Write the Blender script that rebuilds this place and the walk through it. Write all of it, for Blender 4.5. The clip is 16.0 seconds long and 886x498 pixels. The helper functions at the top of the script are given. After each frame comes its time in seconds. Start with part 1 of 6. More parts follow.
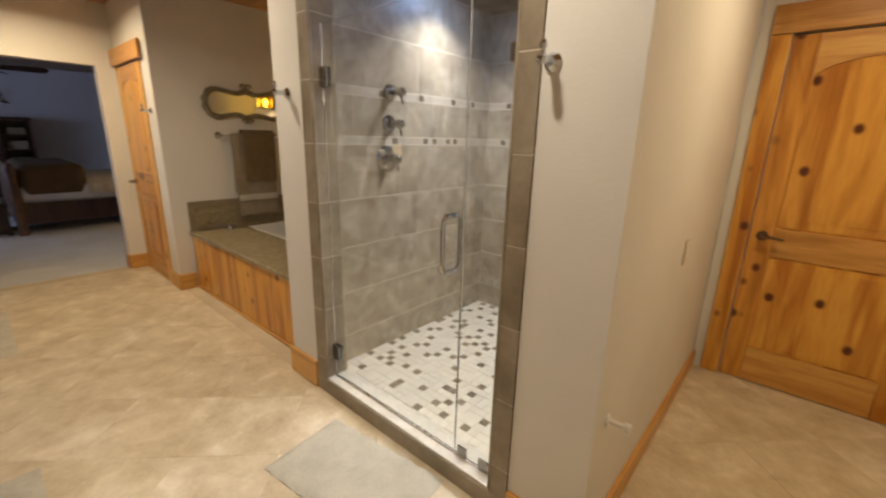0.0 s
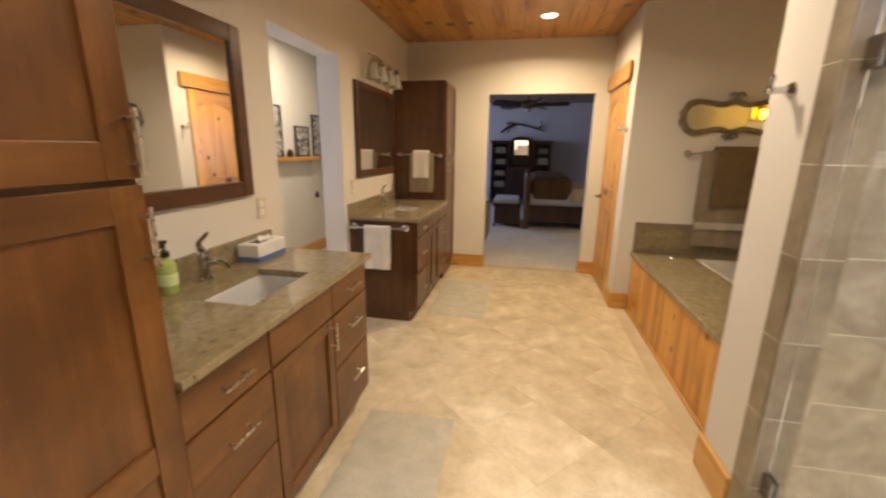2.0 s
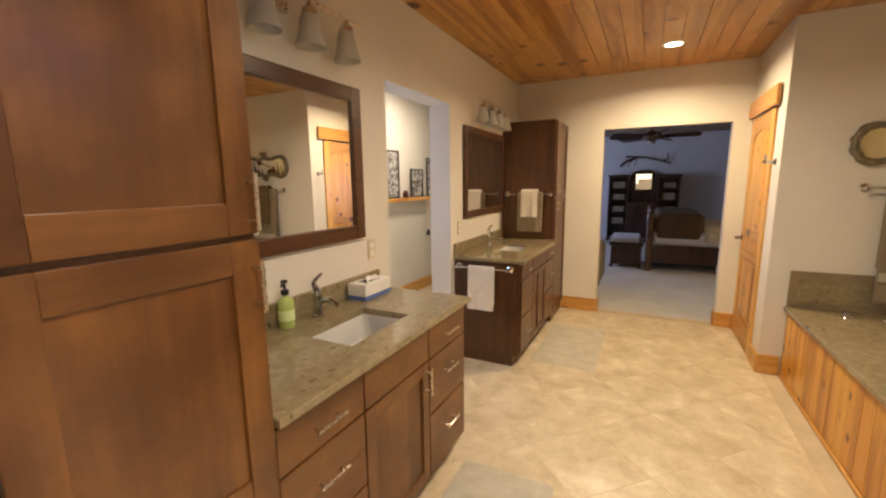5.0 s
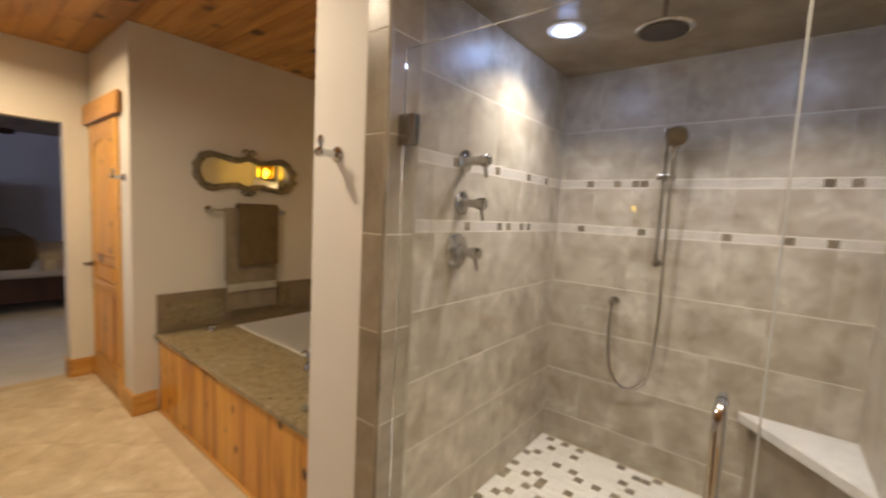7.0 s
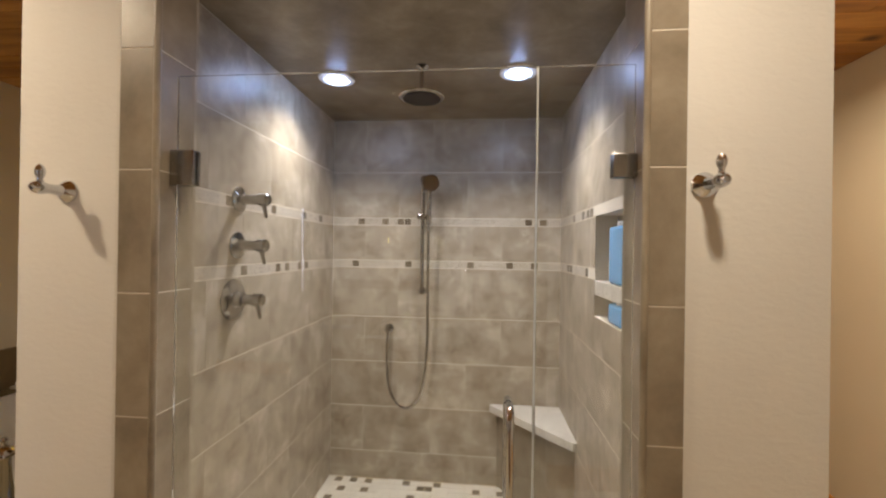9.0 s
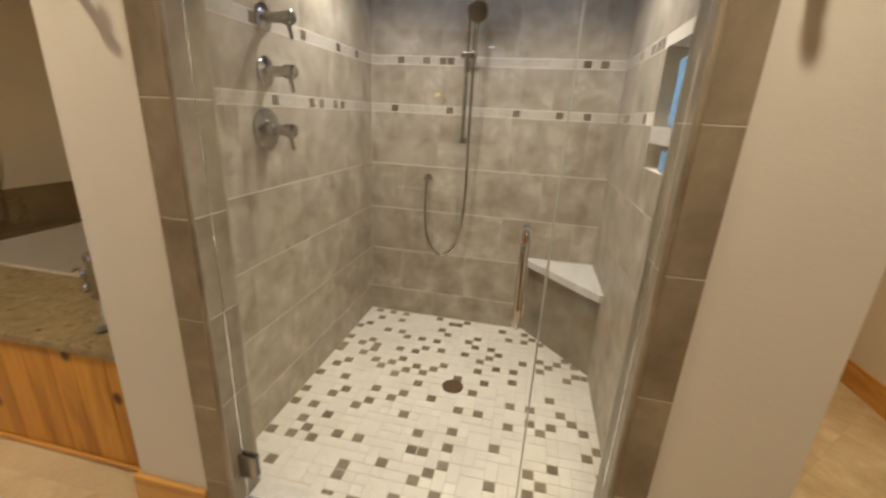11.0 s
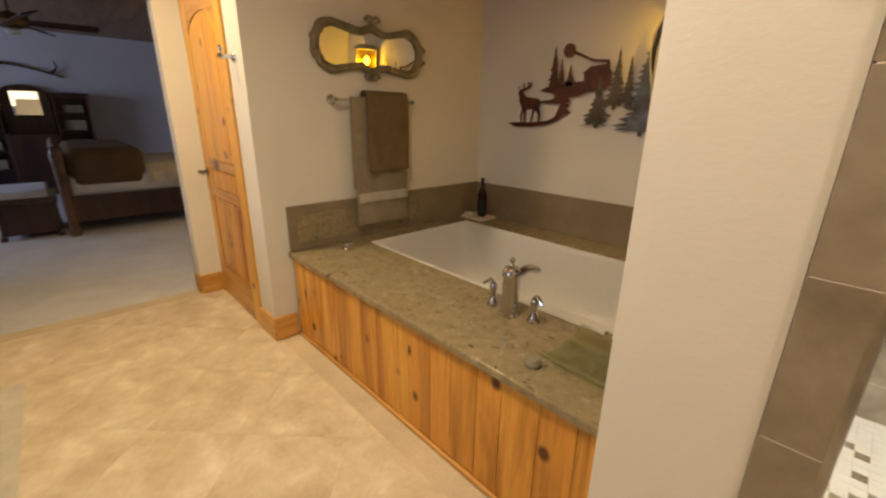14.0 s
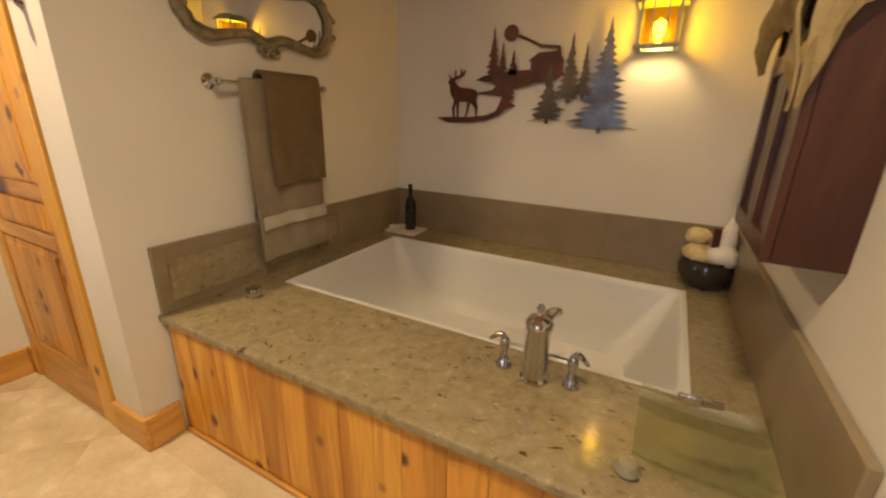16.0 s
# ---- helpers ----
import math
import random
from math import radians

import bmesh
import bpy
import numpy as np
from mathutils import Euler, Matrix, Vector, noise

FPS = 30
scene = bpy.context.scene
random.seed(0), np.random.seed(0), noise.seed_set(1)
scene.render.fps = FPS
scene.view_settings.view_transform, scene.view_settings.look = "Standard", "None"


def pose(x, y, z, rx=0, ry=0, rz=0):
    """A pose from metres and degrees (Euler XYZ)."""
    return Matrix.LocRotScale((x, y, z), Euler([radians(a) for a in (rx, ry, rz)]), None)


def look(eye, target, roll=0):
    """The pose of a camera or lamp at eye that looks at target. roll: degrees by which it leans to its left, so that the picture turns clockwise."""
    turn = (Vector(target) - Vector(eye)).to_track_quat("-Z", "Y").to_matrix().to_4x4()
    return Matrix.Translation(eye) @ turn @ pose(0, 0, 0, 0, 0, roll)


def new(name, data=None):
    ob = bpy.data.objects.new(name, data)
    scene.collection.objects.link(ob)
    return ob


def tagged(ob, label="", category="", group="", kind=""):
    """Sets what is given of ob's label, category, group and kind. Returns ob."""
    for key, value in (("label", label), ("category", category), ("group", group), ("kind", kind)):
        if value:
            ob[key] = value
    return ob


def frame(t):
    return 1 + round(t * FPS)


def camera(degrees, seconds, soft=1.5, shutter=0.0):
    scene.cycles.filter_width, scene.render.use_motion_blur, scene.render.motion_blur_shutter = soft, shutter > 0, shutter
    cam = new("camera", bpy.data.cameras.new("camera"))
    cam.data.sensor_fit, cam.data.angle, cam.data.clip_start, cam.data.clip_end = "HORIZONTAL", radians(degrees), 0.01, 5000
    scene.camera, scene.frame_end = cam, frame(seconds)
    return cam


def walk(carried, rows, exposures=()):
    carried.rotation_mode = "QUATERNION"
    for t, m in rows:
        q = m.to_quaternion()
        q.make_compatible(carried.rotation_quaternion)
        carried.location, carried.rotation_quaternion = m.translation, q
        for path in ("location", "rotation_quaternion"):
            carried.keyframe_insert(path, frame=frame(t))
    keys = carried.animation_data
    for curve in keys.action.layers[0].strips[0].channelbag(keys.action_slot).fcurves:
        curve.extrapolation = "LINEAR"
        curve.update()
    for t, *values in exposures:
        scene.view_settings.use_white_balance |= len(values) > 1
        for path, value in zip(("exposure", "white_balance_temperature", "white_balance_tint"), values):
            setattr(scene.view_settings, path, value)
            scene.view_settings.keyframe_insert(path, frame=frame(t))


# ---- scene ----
cam = camera(94.6, 16.0, soft=2.2, shutter=0.3)
PATH = [
    (0, (0.035, 0.413, 1.469), (-1.228, 1.872, 0.943), 1.5),
    (0.5, (0.015, 0.525, 1.517), (-1.538, 1.673, 0.995), 2.5),
    (0.8, (-0.049, 0.589, 1.482), (-1.743, 1.536, 0.997), 1.3),
    (1, (-0.092, 0.64, 1.527), (-1.888, 1.372, 1.041), 0.1),
    (1.5, (-0.247, 0.637, 1.459), (-2.188, 0.835, 1.02), 2.5),
    (2, (-0.345, 0.671, 1.462), (-2.251, 0.308, 0.977), 0.8),
    (2.5, (-0.397, 0.706, 1.469), (-2.138, -0.145, 0.973), 0.3),
    (3, (-0.404, 0.693, 1.448), (-2.055, -0.325, 0.956), 1.2),
    (3.2, (-0.404, 0.749, 1.411), (-2.014, -0.343, 0.946), 0.8),
    (5.3, (-0.419, 0.706, 1.509), (-2.24, -0.074, 1.233), -0.5),
    (5.5, (-0.479, 0.708, 1.49), (-2.345, 0.045, 1.209), 0.4),
    (6, (-0.627, 0.702, 1.459), (-2.601, 0.671, 1.138), 1.5),
    (6.5, (-0.808, 0.691, 1.488), (-2.53, 1.666, 1.201), -0.7),
    (7, (-0.932, 0.731, 1.497), (-2.173, 2.29, 1.321), 2.8),
    (7.6, (-1.009, 0.754, 1.532), (-1.54, 2.677, 1.383), 2.4),
    (8.1, (-1.052, 0.698, 1.546), (-1.341, 2.677, 1.575), 2.0),
    (10.3, (-0.979, 0.639, 1.47), (-1.11, 2.61, 1.153), 0.9),
    (10.5, (-0.968, 0.648, 1.451), (-1.086, 2.601, 1.034), 2.0),
    (11, (-0.975, 0.7, 1.419), (-1.36, 2.56, 0.791), 2.9),
    (11.5, (-0.964, 0.728, 1.392), (-1.814, 2.374, 0.636), 3.6),
    (12, (-1.005, 0.694, 1.355), (-2.356, 1.941, 0.569), 3.9),
    (12.5, (-1.183, 0.615, 1.367), (-2.837, 1.474, 0.641), 1.4),
    (13, (-1.398, 0.619, 1.382), (-3.053, 1.552, 0.755), 0.0),
    (13.5, (-1.652, 0.713, 1.35), (-3.192, 1.807, 0.691), 0.0),
    (14, (-1.877, 0.758, 1.349), (-3.265, 2.058, 0.732), 0.8),
    (14.5, (-2.111, 0.715, 1.369), (-3.223, 2.292, 0.842), -1.6),
    (15, (-2.261, 0.764, 1.349), (-3.137, 2.455, 0.74), -0.7),
    (15.5, (-2.411, 0.89, 1.35), (-3.263, 2.599, 0.756), -0.6),
    (16, (-2.567, 0.942, 1.33), (-3.468, 2.614, 0.704), 1.3),
]
# seconds, stops, kelvin, tint
EXPOSURES = [(0, -0.44, 6250, 11), (0.8, -0.42, 6200, 12), (1.5, -0.18, 6450, 13), (2.2, 0.14, 6600, 13), (5.6, 0.20, 6600, 13), (6.5, -0.14, 6500, 14), (7.2, -0.31, 6550, 14), (8.0, -0.52, 6550, 14),
             (10.5, -0.53, 6750, 11), (11.5, -0.42, 6900, 9), (12.5, -0.24, 6900, 9), (13.5, -0.02, 6850, 10), (14.0, 0.0, 6850, 10), (14.6, -0.16, 7000, 11), (15.2, -0.13, 7050, 11), (16, 0.10, 7100, 12)]
walk(cam, [(t, look(eye, target, roll)) for t, eye, target, roll in PATH], EXPOSURES)

# ---- world and lamps ----
world = bpy.data.worlds.new("world")
scene.world = world
world.use_nodes = True
wn = world.node_tree.nodes
sky = wn.new("ShaderNodeTexSky")
sky.sky_type, sky.sun_disc, sky.sun_elevation, sky.sun_rotation = "NISHITA", False, radians(25), radians(120)
wn["Background"].inputs["Strength"].default_value = 0.08
world.node_tree.links.new(sky.outputs[0], wn["Background"].inputs["Color"])


def lamp(name, kind, at, aim, power, colour, size=0.1, size_y=None, spread=180):
    data = bpy.data.lights.new(name, kind)
    data.energy, data.color = power, colour
    if kind == "AREA":
        data.size, data.spread = size, radians(spread)
        if size_y:
            data.shape, data.size_y = "RECTANGLE", size_y
        else:
            data.shape = "DISK"
    else:
        data.shadow_soft_size = size
    ob = new(name, data)
    ob.matrix_world = look(at, aim)
    return ob


WARM, COOL, DAY = (1.0, 0.77, 0.47), (1.0, 0.95, 0.88), (0.60, 0.70, 1.0)
CEIL, SHOWER_CEIL = 2.617, 2.40
CANS = [(-4.50, 0.82), (-2.65, 1.0), (-0.76, 1.0), (0.35, 2.4)]
CAN_POWER = [33, 25, 20, 21]
SHOWER_CANS = [(-1.785, 2.67), (-0.875, 2.65)]
CAN_COLOUR = [WARM, (1.0, 0.83, 0.59), (1.0, 0.87, 0.68), WARM]
for (x, y), power, colour in zip(CANS, CAN_POWER, CAN_COLOUR):
    lamp("ceiling_lamp", "AREA", (x, y, CEIL - 0.035), (x, y, 0), power, colour, 0.12, spread=160)
for x, y in SHOWER_CANS:
    lamp("shower_lamp", "AREA", (x, y, SHOWER_CEIL - 0.03), (x, y, 0), 12.5, COOL, 0.16, spread=124)
lamp("sconce_lamp", "POINT", (-2.71, 3.255, 1.72), (-2.71, 3.255, 0), 5.2, (1.0, 0.69, 0.32), 0.03)
lamp("bedroom_daylight", "AREA", (-9.2, -2.93, 1.5), (-9.2, 0, 1.2), 66, DAY, 1.6, 1.3)
lamp("bedside_lamp", "POINT", (-7.6, 2.75, 1.17), (-7.6, 2.75, 0), 8, (1.0, 0.72, 0.36), 0.06)
lamp("hall_daylight", "AREA", (-2.9, -2.10, 1.5), (-2.9, 0, 1.4), 8, DAY, 0.55, 1.0)
lamp("hall_lamp", "AREA", (-4.6, -1.45, CEIL - 0.035), (-4.6, -1.45, 0), 24, (1.0, 0.85, 0.66), 0.12)

# ---- materials ----


def mat(name, rough=0.5, metal=0.0):
    m = bpy.data.materials.new(name)
    m.use_nodes = True
    b = m.node_tree.nodes["Principled BSDF"]
    b.inputs["Roughness"].default_value, b.inputs["Metallic"].default_value = rough, metal
    return m, m.node_tree, b


def coords(nt, scale=(1, 1, 1), shift=0.0, island=False):
    """Object-space coordinates, moved by a random amount for each object (or loose piece) and scaled."""
    tc = nt.nodes.new("ShaderNodeTexCoord")
    mp = nt.nodes.new("ShaderNodeMapping")
    mp.inputs["Scale"].default_value = scale
    if not shift:
        nt.links.new(tc.outputs["Object"], mp.inputs["Vector"])
        return mp.outputs[0]
    info = nt.nodes.new("ShaderNodeNewGeometry" if island else "ShaderNodeObjectInfo")
    mul = nt.nodes.new("ShaderNodeVectorMath")
    mul.operation = "SCALE"
    mul.inputs[0].default_value = (3.7, 5.1, 4.3)
    nt.links.new(info.outputs["Random Per Island" if island else "Random"], mul.inputs["Scale"])
    big = nt.nodes.new("ShaderNodeVectorMath")
    big.operation = "MULTIPLY_ADD"
    big.inputs[1].default_value = (shift, shift, shift)
    nt.links.new(mul.outputs[0], big.inputs[0])
    nt.links.new(tc.outputs["Object"], big.inputs[2])
    nt.links.new(big.outputs[0], mp.inputs["Vector"])
    return mp.outputs[0]


def noise_node(nt, vec, scale, detail=4, rough=0.55, distortion=0.0):
    n = nt.nodes.new("ShaderNodeTexNoise")
    n.inputs["Scale"].default_value, n.inputs["Detail"].default_value = scale, detail
    n.inputs["Roughness"].default_value, n.inputs["Distortion"].default_value = rough, distortion
    nt.links.new(vec, n.inputs["Vector"])
    return n.outputs["Fac"]


def ramp(nt, fac, stops):
    r = nt.nodes.new("ShaderNodeValToRGB")
    e = r.color_ramp.elements
    while len(e) < len(stops):
        e.new(0.5)
    for el, (p, c) in zip(e, stops):
        el.position, el.color = p, (*c, 1) if len(c) == 3 else c
    nt.links.new(fac, r.inputs["Fac"])
    return r.outputs["Color"]


def mix(nt, fac, a, b, mode="MIX"):
    m = nt.nodes.new("ShaderNodeMix")
    m.data_type, m.blend_type = "RGBA", mode
    for socket, v in ((m.inputs[0], fac), (m.inputs[6], a), (m.inputs[7], b)):
        if isinstance(v, (int, float)):
            socket.default_value = v
        elif isinstance(v, tuple):
            socket.default_value = (*v, 1)
        else:
            nt.links.new(v, socket)
    return m.outputs[2]


def bump(nt, b, fac, strength, dist):
    n = nt.nodes.new("ShaderNodeBump")
    n.inputs["Strength"].default_value, n.inputs["Distance"].default_value = strength, dist
    nt.links.new(fac, n.inputs["Height"])
    nt.links.new(n.outputs[0], b.inputs["Normal"])


def cloudy(name, stops, scale, rough, fine=60, bump_d=0.001, bump_s=0.3, shift=0.0, metal=0.0, detail=5, distortion=0.4, vary_rough=0.1, grit=0.25):
    """A surface mottled at two scales with fine relief."""
    m, nt, b = mat(name, rough, metal)
    v = coords(nt, shift=shift)
    base = ramp(nt, noise_node(nt, v, scale, detail, 0.6, distortion), stops)
    grain = noise_node(nt, v, fine, 3)
    col = mix(nt, grit, base, ramp(nt, grain, [(0.3, (0.35, 0.35, 0.35)), (0.7, (0.65, 0.65, 0.65))]), "OVERLAY")
    nt.links.new(col, b.inputs["Base Color"])
    rr = nt.nodes.new("ShaderNodeMapRange")
    rr.inputs["To Min"].default_value, rr.inputs["To Max"].default_value = max(rough - vary_rough, 0.02), min(rough + vary_rough, 1)
    nt.links.new(grain, rr.inputs["Value"])
    nt.links.new(rr.outputs[0], b.inputs["Roughness"])
    if bump_s:
        bump(nt, b, grain, bump_s, bump_d)
    return m


def wood(name, light, dark, axis, rough=0.4, knots=0.0, island=False, across=14.0, shift=6.0, mottle=0.0):
    """Sawn boards: grain along one axis, growth bands, knots, a satin finish."""
    m, nt, b = mat(name, rough)
    k = "xyz".index(axis)
    s = [1.0, 1.0, 1.0]
    s[k] = 0.09
    v = coords(nt, tuple(s), shift, island)
    band = noise_node(nt, v, across, 3, 0.5, 1.2)
    fibre = noise_node(nt, v, across * 9, 2, 0.6)
    mid = tuple((a * 1.15 + c * 0.85) / 2 for a, c in zip(light, dark))
    col = ramp(nt, band, [(0.34, dark), (0.47, mid), (0.56, light)])
    col = mix(nt, 0.30, col, ramp(nt, fibre, [(0.3, (0.3, 0.3, 0.3)), (0.7, (0.68, 0.68, 0.68))]), "OVERLAY")
    if mottle:
        blot = noise_node(nt, coords(nt, (1, 1, 1), shift, island), 4.5, 4, 0.6)
        col = mix(nt, mottle, col, ramp(nt, blot, [(0.35, (0.25, 0.22, 0.2)), (0.65, (0.72, 0.72, 0.72))]), "OVERLAY")
    if knots:
        s2 = [1.0, 1.0, 1.0]
        s2[k] = 0.8
        s2[{0: 2, 1: 0, 2: 1}[k]] = 0.02
        vo = nt.nodes.new("ShaderNodeTexVoronoi")
        vo.inputs["Scale"].default_value = knots
        nt.links.new(coords(nt, tuple(s2), shift, island), vo.inputs["Vector"])
        ring = ramp(nt, vo.outputs["Distance"], [(0.10, (1, 1, 1)), (0.13, (0.65, 0.65, 0.65)), (0.19, (0, 0, 0))])
        sep = nt.nodes.new("ShaderNodeSeparateColor")
        nt.links.new(vo.outputs["Color"], sep.inputs[0])
        pick = ramp(nt, sep.outputs[0], [(0.05, (0, 0, 0)), (0.08, (1, 1, 1))])
        col = mix(nt, mix(nt, 1.0, ring, pick, "MULTIPLY"), col, (dark[0] * 0.22, dark[1] * 0.11, dark[2] * 0.15))
    if shift and not island:
        info = nt.nodes.new("ShaderNodeObjectInfo")
        tone = ramp(nt, info.outputs["Random"], [(0.0, (0.36, 0.34, 0.32)), (0.5, (0.5, 0.5, 0.5)), (1.0, (0.61, 0.62, 0.63))])
        col = mix(nt, 0.55 if knots else 0.25, col, tone, "OVERLAY")
    nt.links.new(col, b.inputs["Base Color"])
    bump(nt, b, fibre, 0.15, 0.0006)
    return m


def plain(name, colour, rough=0.5, metal=0.0, fine=90, amount=0.12):
    lo, hi = tuple(c * (1 - amount) for c in colour), tuple(min(1, c * (1 + amount)) for c in colour)
    return cloudy(name, [(0.35, lo), (0.65, hi)], 3.0, rough, fine, 0.0004, 0.12, metal=metal, vary_rough=0.06)


M = {}
def troweled(name, lo, hi):
    """Painted plaster with a shallow, mostly level trowel texture."""
    m, nt, b = mat(name, 0.7)
    v = coords(nt)
    nt.links.new(ramp(nt, noise_node(nt, v, 1.4, 4), [(0.3, lo), (0.7, hi)]), b.inputs["Base Color"])
    drag = noise_node(nt, coords(nt, (1, 1, 1.8)), 38, 4, 0.6, 0.4)
    flat = ramp(nt, drag, [(0.40, (0, 0, 0)), (0.62, (1, 1, 1))])
    bump(nt, b, flat, 0.10, 0.0025)
    return m


M["paint"] = troweled("wall_paint", (0.64, 0.61, 0.55), (0.70, 0.67, 0.605))
M["plank"] = wood("ceiling_planks", (0.58, 0.295, 0.08), (0.33, 0.138, 0.030), "x", 0.32, 3.2, True, across=5.5)
M["pine_v"] = wood("pine_upright", (0.67, 0.34, 0.055), (0.40, 0.145, 0.014), "z", 0.30, 6.5, across=9)
M["pine_x"] = wood("pine_lengthwise", (0.60, 0.325, 0.085), (0.43, 0.195, 0.04), "x", 0.38, 2.5, across=10)
M["pine_y"] = wood("pine_crosswise", (0.60, 0.325, 0.085), (0.43, 0.195, 0.04), "y", 0.38, 2.5, across=10)
M["cab"] = wood("stained_maple", (0.150, 0.064, 0.017), (0.096, 0.036, 0.008), "z", 0.30, 0, across=5, mottle=0.6)
M["cab_x"] = wood("stained_maple_rail", (0.150, 0.064, 0.017), (0.096, 0.036, 0.008), "x", 0.30, 0, across=5, mottle=0.5)
M["cabdark"] = wood("espresso_maple", (0.098, 0.042, 0.017), (0.062, 0.025, 0.010), "z", 0.30, 0, across=7, mottle=0.3)
M["frame_dark"] = wood("walnut_frame", (0.088, 0.036, 0.016), (0.052, 0.020, 0.009), "x", 0.3, 0, across=12)


def speckled(name):
    """Polished brown-green stone: clouded ground, dark elongated flecks, pale grains."""
    m, nt, b = mat(name, 0.10)
    v = coords(nt)
    base = ramp(nt, noise_node(nt, v, 26, 5, 0.6, 0.3), [(0.28, (0.185, 0.142, 0.078)), (0.42, (0.235, 0.188, 0.107)), (0.62, (0.275, 0.225, 0.134)), (0.78, (0.37, 0.315, 0.205))])
    fleck = noise_node(nt, coords(nt, (1.0, 1.7, 1.0)), 30, 3, 0.5, 0.8)
    patch = noise_node(nt, v, 5, 2)
    mask = mix(nt, 1.0, ramp(nt, fleck, [(0.31, (1, 1, 1)), (0.36, (0, 0, 0))]), ramp(nt, patch, [(0.35, (0.25, 0.25, 0.25)), (0.55, (1, 1, 1))]), "MULTIPLY")
    col = mix(nt, mask, base, (0.075, 0.050, 0.026))
    pale = ramp(nt, noise_node(nt, v, 75, 3, 0.6), [(0.66, (0, 0, 0)), (0.74, (0.8, 0.8, 0.8))])
    nt.links.new(mix(nt, pale, col, (0.50, 0.45, 0.34)), b.inputs["Base Color"])
    bump(nt, b, fleck, 0.02, 0.0003)
    return m


M["granite"] = speckled("olive_granite")
M["sill"] = cloudy("brown_stone", [(0.3, (0.195, 0.148, 0.09)), (0.7, (0.265, 0.208, 0.13))], 5, 0.32, 40, distortion=0.2, grit=0.08, bump_s=0, vary_rough=0.02)
M["tile"] = cloudy("shower_tile", [(0.30, (0.25, 0.203, 0.145)), (0.44, (0.34, 0.288, 0.215)), (0.55, (0.395, 0.34, 0.26)), (0.68, (0.50, 0.445, 0.36))], 6.5, 0.40, 30, shift=7.0, distortion=0.25, detail=7, grit=0.2, bump_s=0, vary_rough=0.03)
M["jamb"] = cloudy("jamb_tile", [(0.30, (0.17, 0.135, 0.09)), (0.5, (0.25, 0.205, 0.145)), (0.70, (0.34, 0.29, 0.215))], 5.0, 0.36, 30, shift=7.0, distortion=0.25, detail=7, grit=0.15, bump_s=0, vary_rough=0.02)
M["grout"] = plain("grout", (0.66, 0.60, 0.50), 0.85)
M["floorgrout"] = plain("floor_grout", (0.50, 0.41, 0.275), 0.85)
M["floor"] = cloudy("travertine", [(0.30, (0.42, 0.33, 0.205)), (0.45, (0.52, 0.43, 0.285)), (0.56, (0.585, 0.495, 0.345)), (0.66, (0.67, 0.59, 0.44)), (0.74, (0.73, 0.655, 0.515))], 5.2, 0.36, 45, 0.0008, 0.10, shift=9.0, distortion=0.25, detail=6, grit=0.18)
M["mosaic"] = cloudy("white_mosaic", [(0.3, (0.59, 0.55, 0.46)), (0.7, (0.70, 0.66, 0.565))], 4, 0.35, 80, 0.0003, 0.06, shift=9.0)
M["mosdark"] = cloudy("dark_mosaic", [(0.3, (0.075, 0.055, 0.034)), (0.7, (0.235, 0.185, 0.12))], 2.5, 0.3, 80, 0.0003, 0.06, shift=60.0)
M["whitegrout"] = plain("white_grout", (0.60, 0.56, 0.47), 0.8)
M["seal"] = plain("clear_seal", (0.42, 0.43, 0.40), 0.3)
M["border"] = cloudy("stone_border", [(0.3, (0.43, 0.385, 0.315)), (0.7, (0.54, 0.495, 0.42))], 8, 0.3, 80, 0.0003, 0.06, shift=9.0)
M["band"] = cloudy("cream_border", [(0.3, (0.52, 0.49, 0.43)), (0.7, (0.64, 0.61, 0.54))], 8, 0.3, 80, 0.0003, 0.06, shift=9.0)
M["acrylic"] = plain("white_acrylic", (0.975, 0.965, 0.93), 0.3, amount=0.005)
M["porcelain"] = plain("white_porcelain", (0.96, 0.95, 0.925), 0.12, amount=0.005)
M["chrome"] = plain("chrome", (0.60, 0.62, 0.66), 0.08, 1.0, amount=0.02)
# shower chrome, its dark room reflections put into a lower base colour
M["polished"] = plain("dimmed_chrome", (0.50, 0.48, 0.45), 0.07, 1.0, amount=0.03)
M["nickel"] = plain("brushed_nickel", (0.62, 0.57, 0.50), 0.28, 1.0, amount=0.04)
M["hinge"] = plain("dark_chrome", (0.36, 0.35, 0.33), 0.22, 1.0, amount=0.04)
M["bronze"] = plain("aged_bronze", (0.16, 0.10, 0.06), 0.4, 0.9)
M["towel_brown"] = cloudy("brown_terry", [(0.3, (0.12, 0.078, 0.035)), (0.7, (0.17, 0.115, 0.055))], 9, 0.95, 260, 0.004, 0.7)
M["towel_taupe"] = cloudy("taupe_terry", [(0.3, (0.22, 0.175, 0.115)), (0.7, (0.30, 0.245, 0.17))], 9, 0.95, 260, 0.004, 0.7)
M["towel_white"] = cloudy("white_terry", [(0.3, (0.62, 0.58, 0.51)), (0.7, (0.74, 0.70, 0.63))], 9, 0.95, 260, 0.004, 0.7)
M["rug"] = cloudy("pale_bath_mat", [(0.3, (0.42, 0.39, 0.31)), (0.7, (0.52, 0.49, 0.40))], 8, 0.95, 160, 0.006, 0.8)
M["carpet"] = cloudy("bedroom_carpet", [(0.3, (0.46, 0.45, 0.44)), (0.7, (0.56, 0.55, 0.54))], 2.5, 0.98, 120, 0.006, 0.6)
M["bluewall"] = cloudy("bedroom_paint", [(0.3, (0.47, 0.47, 0.50)), (0.7, (0.52, 0.52, 0.55))], 1.3, 0.8, 75, 0.003, 0.2)
